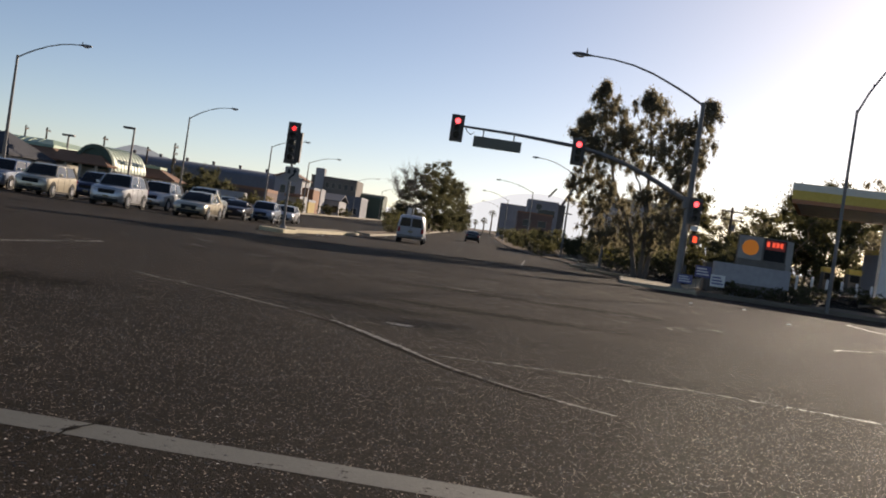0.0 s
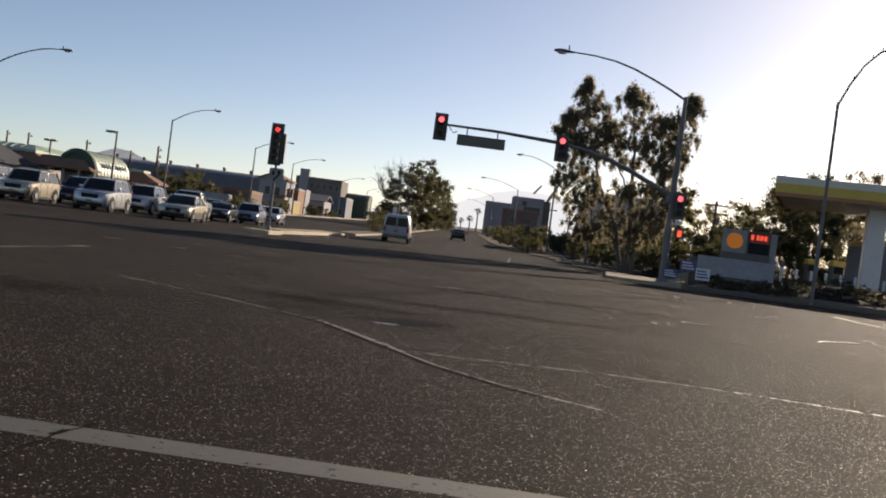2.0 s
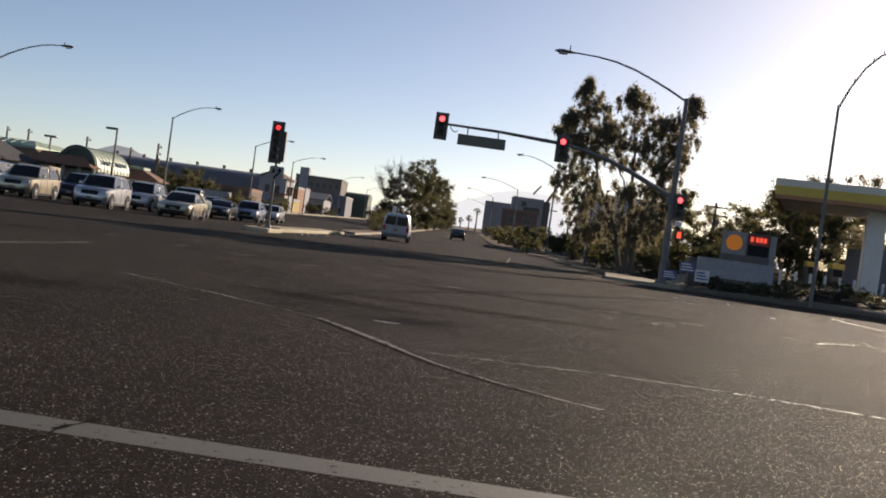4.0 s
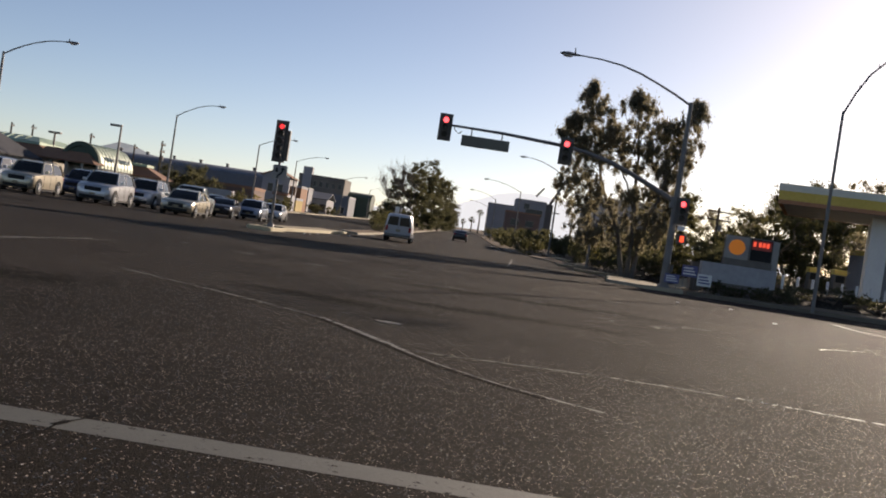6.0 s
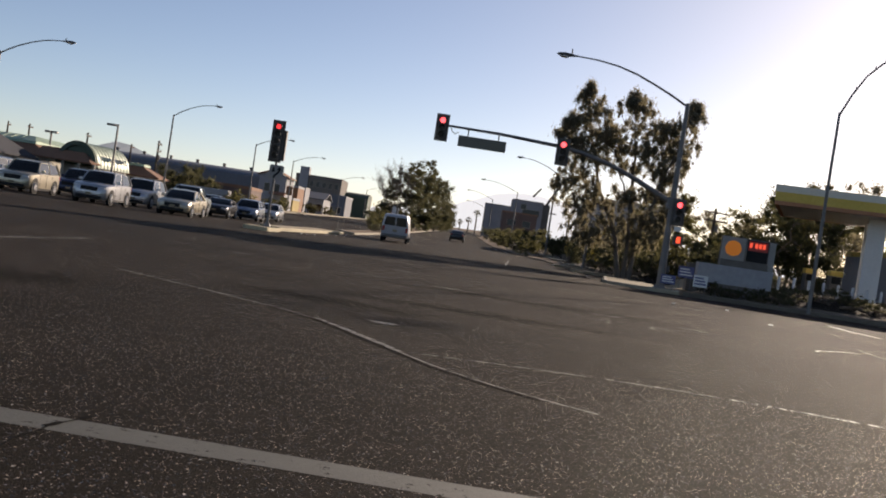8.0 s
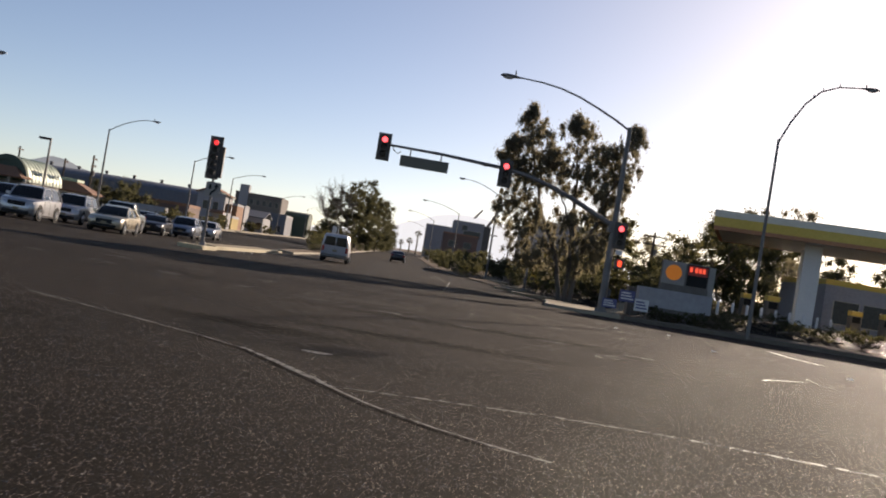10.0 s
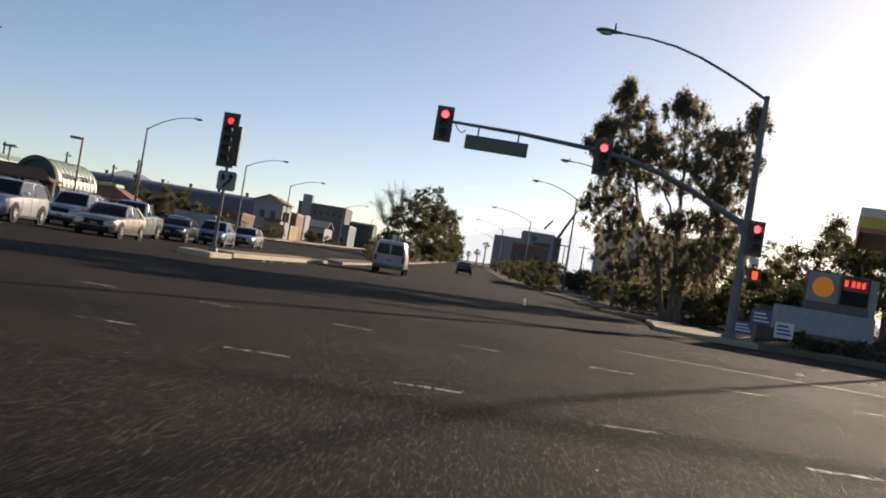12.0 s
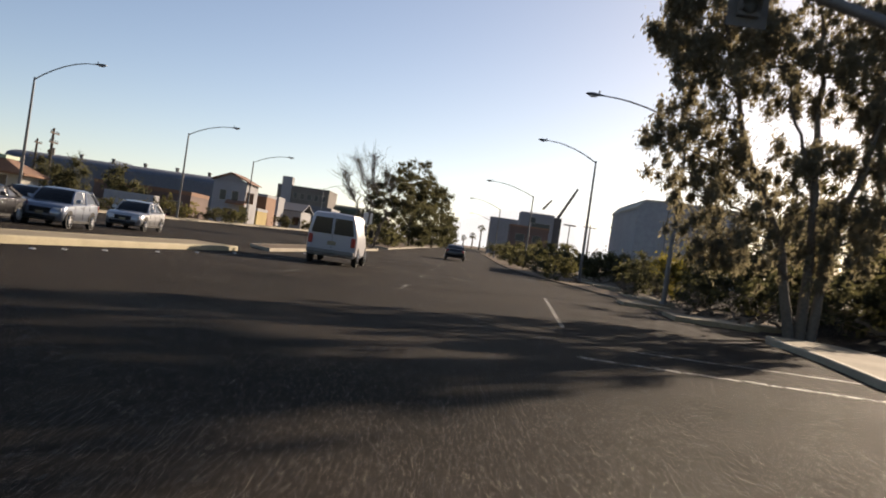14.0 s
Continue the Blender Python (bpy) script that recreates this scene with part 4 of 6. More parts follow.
    if rack:
        for s in (-1, 1):
            bm = bmesh.new()
            tube(bm, [(s * hw * 0.62, yt0 + 0.2, zt + 0.05), (s * hw * 0.62, yt0 + 0.3, zt + 0.11), (s * hw * 0.62, yt1 - 0.3, zt + 0.11), (s * hw * 0.62, yt1 - 0.2, zt + 0.05)], 0.02, 6)
            part("roof_rail", bm, BLACK, t)
    if shape == "pickup":
        bm = bmesh.new()
        box(bm, -hw * 0.80, hw * 0.80, L * 0.62, L * 0.97, belt - 0.02, tail + 0.045)
        part("bed", bm, BLACK, t, "open black truck bed")
    return t


GOLD = car_paint("champagne_paint", (0.52, 0.465, 0.36))
SILVER = car_paint("silver_paint", (0.50, 0.51, 0.53))
BLUE_SILVER = car_paint("blue_silver_paint", (0.27, 0.31, 0.38))
DARK_BLUE = car_paint("dark_blue_paint", (0.035, 0.045, 0.09))
TEAL = car_paint("teal_paint", (0.24, 0.28, 0.28))
CHARCOAL = car_paint("charcoal_paint", (0.035, 0.035, 0.04))
WHITE_CAR = car_paint("white_paint", (0.47, 0.47, 0.50), 0.35, 0.1)

car(-27.6, 55.0, 2, "suv", BLUE_SILVER, "blue-silver sport utility car waiting at the far stop line")
car(-23.75, 51.8, 3, "suv", GOLD, "dark-fronted champagne sport utility car with roof rails waiting", rack=True)
car(-24.1, 60.2, 2, "suv", DARK_BLUE, "dark blue sport utility car queued behind another")
car(-19.3, 50.9, 3, "suv", SILVER, "silver sport utility car waiting at the stop line", rack=True)
car(-19.9, 59.6, 3, "suv", SILVER, "silver sport utility car queued behind another", rack=True)
car(-15.25, 52.0, 3, "sedan", GOLD, "champagne four-door sedan waiting beside the median")
car(-17.25, 60.2, 3, "pickup", TEAL, "teal-grey pickup truck queued behind a champagne sedan")
car(-16.6, 66.2, 4, "coupe", CHARCOAL, "low charcoal coupe queued in the turning lane")
car(-15.5, 70.6, 3, "hatch", BLUE_SILVER, "blue-silver hatchback queued beside the median")
car(-16.0, 81.0, 3, "sedan", SILVER, "silver sedan coming up behind the queue")
car(-20.3, 78.0, 2, "sedan", CHARCOAL, "dark sedan farther back in the queue")
car(-36.6, 134.0, 68, "sedan", CHARCOAL, "dark sedan parked before the low shops", group="cars parked at the shops")
car(-34.2, 147.5, 75, "hatch", DARK_BLUE, "dark blue hatchback parked before the low shops", group="cars parked at the shops")
car(-0.5, 131.0, 180, "sedan", CHARCOAL, "dark sedan driving away along the main road", group="")


def van(x, y, turn):
    """A white full-size van seen from behind; it faces +y. x, y: the middle of its back."""
    g = gz(x, y) + 0.004
    t = empty("van", pose(x, y, g, 0.7, 0, turn), "white full-size van with dark rear windows driving away", "van")
    L, hw = 5.4, 1.0
    rings = []
    for u, k, z0, z1, kt in ((0.0, 0.93, 0.45, 1.92, 0.80), (0.01, 0.98, 0.36, 2.02, 0.82), (0.04, 1.0, 0.32, 2.07, 0.83), (0.5, 1.0, 0.30, 2.08, 0.83), (0.70, 1.0, 0.30, 2.07, 0.83), (0.735, 1.0, 0.30, 2.0, 0.82), (0.84, 1.0, 0.30, 1.28, 0.90), (0.90, 0.99, 0.30, 1.18, 0.90), (0.98, 0.93, 0.34, 1.05, 0.86), (1.0, 0.86, 0.45, 0.9, 0.82)):
        w, yy = hw * k, u * L
        zm = z0 + (z1 - z0) * 0.5
        rings.append([(-w * 0.88, yy, z0), (w * 0.88, yy, z0), (w, yy, z0 + 0.12), (w, yy, zm), (w * kt * 1.05, yy, z1 - 0.12), (w * kt * 0.92, yy, z1), (0, yy, z1 + 0.03), (-w * kt * 0.92, yy, z1), (-w * kt * 1.05, yy, z1 - 0.12), (-w, yy, zm), (-w, yy, z0 + 0.12)])
    bm = bmesh.new()
    loft(bm, rings)
    part("body", bm, WHITE_CAR, t, "", True)
    for s in (-1, 1):
        bm = bmesh.new()
        o = [(s * 0.05, 1.22), (s * 0.86, 1.22), (s * 0.74, 1.86), (s * 0.05, 1.86)]
        vs = [[bm.verts.new((px, yy, pz)) for px, pz in o] for yy in (-0.035, 0.12)]
        bm.faces.new(vs[0])
        bm.faces.new(vs[1][::-1])
        for i in range(4):
            bm.faces.new((vs[0][i], vs[0][(i + 1) % 4], vs[1][(i + 1) % 4], vs[1][i]))
        part("rear_window", bm, GLASS, t, "dark rear door window")
        bm = bmesh.new()
        box(bm, s * 0.86 - 0.09, s * 0.86 + 0.09, -0.03, 0.10, 0.78, 1.16, 0.03)
        part("tail_light", bm, TAIL_RED, t, "red tail light")
        bm = bmesh.new()
        box(bm, s * 1.18 - 0.10, s * 1.18 + 0.10, L * 0.78, L * 0.80, 1.25, 1.6, 0.03)
        part("mirror", bm, BLACK, t)
        bm = bmesh.new()
        box(bm, s * 0.935 - 0.075, s * 0.935 + 0.075, L * 0.64, L * 0.76, 1.32, 1.80, 0.03)
        part("side_window", bm, GLASS, t)
        for u in (0.20, 0.82):
            bm = bmesh.new()
            cyl(bm, pose(s * 0.87, u * L, 0.37, 0, 90 * s, 0), 0.43, 0.43, 0.137, 20)
            part("wheel_arch", bm, BLACK, t)
            wheel(t, s * 0.915, u * L, 0.37, s, 0.23)
    bm = bmesh.new()
    box(bm, -0.95, 0.95, -0.14, 0.05, 0.42, 0.60, 0.04)
    part("rear_bumper", bm, STEEL, t, "grey step bumper")
    bm = bmesh.new()
    box(bm, -0.006, 0.006, -0.012, 0.02, 0.65, 1.95)
    part("door_seam", bm, BLACK, t)
    bm = bmesh.new()
    box(bm, -0.17, 0.17, -0.03, 0.01, 0.78, 0.94, 0.01)
    part("plate", bm, CONCRETE, t)
    bm = bmesh.new()
    box(bm, -0.88, 0.88, L * 0.99, L * 1.02, 0.62, 0.92, 0.03)
    part("grille", bm, BLACK, t)
    return t


van(-4.9, 73.5, 1)


# ---- trees and shrubs ----
def leaves(rnd, blobs, per_m3, size, droop):
    """Points and faces of small folded leaf blades scattered in clumps."""
    verts, faces = [], []
    rng = np.random.default_rng(rnd)
    for c, r in blobs:
        n = int(per_m3 * 4.2 * r[0] * r[1] * r[2])
        d = rng.normal(size=(n, 3))
        d /= np.linalg.norm(d, axis=1)[:, None]
        p = d * (np.abs(rng.normal(size=n)) * 0.62)[:, None] * np.array(r) + np.array(c)
        a = rng.normal(size=(n, 3)) + np.array([0, 0, -droop])
        a /= np.linalg.norm(a, axis=1)[:, None]
        b = np.cross(a, rng.normal(size=(n, 3)))
        b /= np.linalg.norm(b, axis=1)[:, None] + 1e-6
        s = size * (0.6 + 0.8 * rng.random(n))[:, None]
        q = np.stack([p - a * s, p + b * s * 0.32, p + a * s, p - b * s * 0.32], 1).reshape(-1, 3)
        k = len(verts)
        verts.extend(q.tolist())
        faces.extend([(k + 4 * i, k + 4 * i + 1, k + 4 * i + 2, k + 4 * i + 3) for i in range(n)])
    return verts, faces


def crown(parent, verts, faces, material, name="crown"):
    me = bpy.data.meshes.new(name)
    me.from_pydata(verts, [], faces)
    me.materials.append(material)
    ob = new(name, me)
    ob.parent = parent
    return ob


def clump_up(rnd, lobes, n, k, tall=0.85):
    """Many small clumps inside a few wide lobes, so that the outline is ragged and has gaps."""
    out = []
    for (c, r) in lobes:
        for _ in range(n):
            d = Vector((rnd.gauss(0, 1), rnd.gauss(0, 1), rnd.gauss(0, 1))).normalized() * (rnd.random() ** 0.5)
            s = k * (0.55 + 0.8 * rnd.random())
            out.append(((c[0] + d.x * r[0], c[1] + d.y * r[1], c[2] + d.z * r[2]), (s * r[0], s * r[1], s * r[2] * tall)))
    return out


def limb(bm, rnd, a, b, r0, r1, sag=0.3):
    a, b = Vector(a), Vector(b)
    pts = [a.lerp(b, u) + Vector((rnd.gauss(0, 1), rnd.gauss(0, 1), rnd.gauss(0, 0.5))) * sag * math.sin(u * math.pi) * 0.5 for u in (0, 0.25, 0.5, 0.75, 1)]
    tube(bm, pts, [r0 + (r1 - r0) * u for u in (0, 0.25, 0.5, 0.75, 1)], 7)


def tree(name, x, y, lobes, label, leaf, bark, seed, per_m3=60, size=0.11, droop=0.6, n=9, k=0.34, trunk_r=0.22, stems=1, fork=0.3, group="", tall=0.85):
    """A tree: forked stems, limbs to every lobe, and a crown of small leaves. Lobes are given in the tree's own metres."""
    rnd = random.Random(seed)
    g = gz(x, y)
    t = empty(name, pose(x, y, g - 0.05), label, "tree" if "tree" in name or name == "palm" else "shrub", group)
    top = max(c[2] for c, r in lobes)
    forks = []
    for i in range(stems):
        a = rnd.random() * 6.28
        off = Vector((0.3 * math.cos(a), 0.3 * math.sin(a), 0)) * (stems > 1)
        f = Vector((off.x * 4 + rnd.gauss(0, 0.25), off.y * 3, top * (fork + 0.12 * rnd.random())))
        bm = bmesh.new()
        limb(bm, rnd, off, f, trunk_r, trunk_r * 0.62)
        part("trunk", bm, bark, t, "", True)
        forks.append(f)
    for c, r in lobes:
        f = min(forks, key=lambda p: (p - Vector(c)).length)
        bm = bmesh.new()
        low = Vector((c[0], c[1], c[2] - 0.2 * r[2]))
        limb(bm, rnd, f, low, trunk_r * 0.42, trunk_r * 0.12, 0.7)
        for _ in range(5 if leaf is not None else 44):
            d = Vector((rnd.gauss(0, 1) * r[0], rnd.gauss(0, 1) * r[1], abs(rnd.gauss(0, 1)) * r[2])) * 0.55
            limb(bm, rnd, f.lerp(low, 0.5 + 0.5 * rnd.random()), low + d, trunk_r * 0.14, trunk_r * 0.035, 0.4)
        part("limb", bm, bark, t)
    if leaf is not None:
        v, f = leaves(seed, clump_up(rnd, lobes, n, k, tall), per_m3, size, droop)
        crown(t, v, f, leaf)
    return t


def lobe(x, y, z, r, rz=None):
    return ((x, y, z), (r, r, rz or r))


def gum_tree(x, y):
    """Three leaning stems that rise into three ragged towers of hanging leaves, with a dense skirt below."""
    rnd = random.Random(5)
    t = empty("gum_tree", pose(x, y, gz(x, y) - 0.05), "tall backlit gum tree with drooping grey-green leaves on the corner", "tree")
    stems = (
        ((-0.3, 0.0, 0.0), (-0.9, 0.1, 2.6), (-2.2, 0.2, 5.4), (-3.1, 0.1, 8.0), (-3.7, 0.0, 10.0), (-3.9, 0.0, 11.4)),
        ((0.0, 0.1, 0.0), (-0.05, 0.0, 2.8), (-0.25, 0.1, 5.4), (-0.45, 0.0, 7.8), (-0.7, 0.0, 10.0), (-0.75, 0.0, 11.3)),
        ((0.3, 0.0, 0.0), (0.5, 0.2, 2.8), (1.15, 0.2, 5.4), (1.9, 0.1, 7.9), (2.45, 0.0, 9.8), (3.0, 0.0, 11.4)),
        ((-0.2, 0.1, 4.4), (-0.7, -0.3, 5.5), (-1.15, -0.5, 6.4), (-1.5, -0.5, 7.3), (-1.8, -0.4, 8.2), (-1.9, -0.3, 9.0)),
    )
    girth = ((0.17, 0.135, 0.10, 0.07, 0.045, 0.02), (0.18, 0.14, 0.11, 0.08, 0.05, 0.02), (0.16, 0.125, 0.095, 0.065, 0.04, 0.02), (0.07, 0.06, 0.05, 0.04, 0.03, 0.02))
    fine = []
    for pts, rad in zip(stems, girth):
        path, width = [], []
        for k in range(5):
            for u in (0.0, 0.34, 0.67):
                p = Vector(pts[k]).lerp(Vector(pts[k + 1]), u) + Vector((rnd.gauss(0, 0.05), rnd.gauss(0, 0.05), 0)) * (k > 0)
                path.append(p)
                width.append(rad[k] + (rad[k + 1] - rad[k]) * u)
        fine += path
        bm = bmesh.new()
        tube(bm, path, width, 9)
        part("trunk", bm, PALE_BARK, t, "", True)
    # crown masses: x, z, half width, half height
    towers = ((-3.95, 11.45, 0.35, 0.5), (-3.85, 10.75, 0.75, 0.65), (-3.6, 10.1, 1.1, 0.75), (-4.75, 9.4, 0.5, 0.4), (-3.5, 9.2, 1.3, 0.9), (-3.0, 8.2, 1.5, 0.95), (-4.2, 7.9, 0.7, 0.6),
              (-0.75, 11.4, 0.5, 0.5), (-0.75, 10.8, 0.85, 0.7), (-0.3, 10.0, 1.2, 0.9), (-0.8, 9.0, 1.35, 0.9), (-1.7, 8.1, 1.1, 0.8), (0.3, 8.2, 1.1, 0.8),
              (-2.4, 9.3, 0.9, 0.7), (1.0, 9.7, 0.8, 0.7), (-5.0, 8.6, 0.5, 0.5), (3.1, 11.4, 0.5, 0.55), (2.85, 10.6, 0.85, 0.75), (2.3, 9.7, 1.25, 0.85), (2.5, 8.7, 1.1, 0.8), (1.4, 8.9, 1.1, 0.8), (2.7, 7.8, 0.8, 0.7))
    middle = ((-4.0, 6.5, 0.95, 0.7), (-4.6, 5.4, 0.75, 0.65), (-3.5, 5.6, 1.0, 0.8), (-3.0, 7.1, 1.2, 0.8), (-1.0, 7.1, 0.8, 0.55), (0.9, 7.2, 0.8, 0.55), (2.1, 6.8, 0.8, 0.7), (1.9, 5.8, 0.9, 0.7), (2.3, 4.9, 0.75, 0.7), (-1.0, 5.3, 0.8, 0.6), (0.5, 5.6, 0.7, 0.5), (-2.3, 4.7, 1.0, 0.7))
    skirt = ((-3.6, 4.2, 1.1, 0.8), (-2.2, 3.6, 1.3, 0.9), (-0.7, 3.7, 1.2, 0.9), (0.8, 4.0, 1.2, 0.9), (1.7, 3.7, 0.8, 0.7), (-3.0, 2.8, 1.2, 0.8), (-1.2, 2.5, 1.4, 0.9), (0.5, 2.6, 1.0, 0.8))
    verts, faces = [], []
    for masses, clumps, dense, deep in ((towers, 36, 0.80, 1.2), (middle, 32, 0.78, 1.35), (skirt, 36, 0.80, 1.3)):
        for cx, cz, rx, rz in masses:
            rx *= 1.08
            cz += 0.024 * max(0.0, cz - 5.0)
            cy = rnd.uniform(-0.5, 0.5) + (0.9 if cx > 1.0 else 0.0)
            c = Vector((cx, cy, cz))
            root = min(fine, key=lambda p: (p - c).length + (2.0 if p.z > cz - 0.2 else 0.0))
            bm = bmesh.new()
            limb(bm, rnd, root, c, 0.045, 0.015, 0.35)
            blobs = []
            for _ in range(clumps):
                d = Vector((rnd.gauss(0, 1), rnd.gauss(0, 1), rnd.gauss(0, 1))).normalized() * (rnd.random() ** 0.42)
                far = 1.12 + 0.22 * rnd.random()
                q = c + Vector((d.x * rx * far, d.y * rx * deep, d.z * rz * far))
                k = 0.13 + 0.20 * rnd.random() ** 1.5
                blobs.append((tuple(q), (k * 0.9, k * 0.9, k * 1.35)))
                if rnd.random() < 0.3:
                    limb(bm, rnd, c.lerp(root, 0.3 * rnd.random()), q, 0.012, 0.004, 0.2)
            part("limb", bm, PALE_BARK, t)
            v, f = leaves(int(rnd.random() * 1e6), blobs, 2700 * dense, 0.078, 1.5)
            k0 = len(verts)
            verts.extend(v)
            faces.extend([tuple(i + k0 for i in q) for q in f])
    crown(t, verts, faces, LEAF_GUM)


gum_tree(10.6, 63.5)

for mx, my, lobes_m, sd in (
    (-10.6, 172.0, [lobe(-2.6, 0, 3.0, 2.4, 2.0), lobe(0, 0, 2.6, 2.8, 2.2), lobe(-1.6, 0, 6.2, 2.6, 2.2), lobe(1.0, 1, 5.8, 2.8, 2.4), lobe(0.6, 0, 9.0, 2.6, 2.0), lobe(1.6, 0, 11.2, 1.7, 1.5)], 11),
    (-8.6, 190.0, [lobe(-1.0, 0, 2.6, 2.8, 2.2), lobe(1.6, 0, 3.0, 2.8, 2.4), lobe(0, 0, 6.4, 3.2, 2.6), lobe(1.4, 0, 9.4, 2.8, 2.2), lobe(-1.2, 0, 10.4, 2.2), lobe(1.0, 0, 12.4, 1.6)], 12),
    (-7.6, 214.0, [lobe(-1.0, 0, 2.8, 3.0, 2.4), lobe(1.8, 0, 3.2, 2.8, 2.4), lobe(0.2, 0, 6.8, 3.2, 2.8), lobe(1.4, 0, 9.8, 2.6, 2.2), lobe(-0.6, 0, 11.6, 2.2)], 13),
    (-6.8, 242.0, [lobe(-0.6, 0, 2.8, 3.0, 2.4), lobe(1.8, 0, 3.4, 2.6, 2.4), lobe(0.6, 0, 6.8, 3.0, 2.6), lobe(1.0, 0, 9.6, 2.2)], 14),
    (-5.8, 275.0, [lobe(0, 0, 3.0, 3.0, 2.6), lobe(1.5, 0, 6.2, 2.6), lobe(0.4, 0, 8.6, 2.0)], 15),
    (-5.6, 315.0, [lobe(0, 0, 3.2, 3.0, 2.8), lobe(1.0, 0, 6.4, 2.4)], 16),
    (-5.6, 360.0, [lobe(0, 0, 3.6, 3.0, 3.0)], 17),
):
    tree("median_tree", mx, my, lobes_m, "dense dark green tree on the planted median", LEAF_DARK, BARK, sd, per_m3=190, size=0.15, droop=0.3, n=30, k=0.26, trunk_r=0.22, group="trees on the median")

# leafless tree beside them
tree("bare_tree", -8.9, 115.0, [lobe(-1.5, 0, 6.4, 1.1), lobe(-0.4, 0, 7.6, 1.1), lobe(0.9, 0, 8.0, 1.0), lobe(-0.8, 0, 5.0, 1.0), lobe(0.6, 0, 6.0, 1.0)], "leafless pale tree with fine upright branches", None, PALE_BARK, 21, trunk_r=0.13, stems=2)
tree("bare_tree", -8.0, 121.0, [lobe(-0.6, 0, 6.2, 0.9), lobe(0.5, 0, 7.6, 0.9), lobe(1.2, 0, 6.4, 0.8)], "leafless pale tree with fine upright branches", None, PALE_BARK, 22, trunk_r=0.11, stems=2)


def shrub(x, y, w, h, leaf, label, seed, per_m3=40, size=0.13):
    rnd = random.Random(seed)
    lobes_s = [lobe(rnd.uniform(-0.5, 0.5) * w, rnd.uniform(-0.4, 0.4) * w, h * rnd.uniform(0.35, 0.68), w * 0.42, h * 0.38) for _ in range(5)]
    return tree("shrub", x, y, lobes_s, label, leaf, BARK, seed, per_m3=per_m3, size=size, droop=0.0, n=9, k=0.42, trunk_r=0.08, stems=3, fork=0.15, group="shrubs")


shrub(-8.6, 120.0, 1.6, 2.6, LEAF_YELLOW, "yellow-green shrub at the end of the median", 31)
shrub(-10.2, 122.0, 2.0, 2.4, LEAF_OLIVE, "olive shrub at the end of the median", 32)
def plant(rows, first):
    """Rows of shrubs: place, width, height and leaf."""
    for k, (sx, sy, sw, sh, lf) in enumerate(rows):
        kind = {"dark_leaves": "dense dark green shrub", "olive_leaves": "dusty olive-green shrub beside the road", "yellow_green_leaves": "bright yellow-green shrub"}[lf.name]
        shrub(sx, sy, sw, sh, lf, kind + " in dry soil", first + k, per_m3=220 if sy < 125 else 60, size=0.11 if sy < 125 else 0.2)


# shrubs beside the main road, near part
plant((
    (13.5, 72, 2.6, 2.4, LEAF_OLIVE), (15.8, 76, 3.0, 3.4, LEAF_OLIVE), (13.6, 79, 2.8, 3.0, LEAF_DARK), (13.4, 86, 2.6, 3.4, LEAF_OLIVE), (12.9, 92, 2.4, 3.8, LEAF_YELLOW),
    (12.8, 98, 2.6, 3.0, LEAF_DARK), (20.5, 72, 3.2, 2.8, LEAF_OLIVE), (24.0, 78, 3.6, 4.2, LEAF_OLIVE), (28.0, 80, 3.6, 4.6, LEAF_DARK), (20.0, 80, 3.4, 3.6, LEAF_DARK),
    (11.9, 74.5, 2.0, 2.4, LEAF_OLIVE), (11.9, 82.5, 2.2, 2.6, LEAF_DARK), (18.5, 75, 3.0, 3.2, LEAF_OLIVE), (15.6, 84, 3.0, 3.4, LEAF_DARK), (16.2, 93, 3.0, 3.4, LEAF_OLIVE),
    (10.8, 78.5, 1.2, 1.4, LEAF_OLIVE), (10.8, 90, 1.6, 2.0, LEAF_DARK),
), 41)
# shrubs beside the main road, far part
plant((
    (12.6, 106, 2.8, 2.6, LEAF_OLIVE), (12.8, 113, 2.8, 2.8, LEAF_DARK), (12.6, 121, 3.0, 2.6, LEAF_OLIVE), (12.4, 130, 3.0, 2.8, LEAF_DARK), (12.6, 140, 3.2, 2.8, LEAF_OLIVE),
    (12.6, 152, 3.2, 3.2, LEAF_DARK), (12.0, 166, 3.4, 3.4, LEAF_OLIVE), (12.0, 184, 3.6, 3.2, LEAF_DARK), (12.0, 205, 4.0, 3.6, LEAF_OLIVE), (7.6, 104, 2.2, 2.2, LEAF_OLIVE),
    (7.4, 112, 2.4, 2.6, LEAF_DARK), (7.0, 122, 2.6, 2.8, LEAF_OLIVE), (6.8, 134, 2.6, 2.6, LEAF_DARK), (7.0, 148, 3.0, 2.6, LEAF_OLIVE), (7.2, 165, 3.2, 3.0, LEAF_DARK),
    (7.2, 190, 3.4, 3.0, LEAF_OLIVE), (7.4, 230, 4.0, 3.4, LEAF_DARK),
), 58)
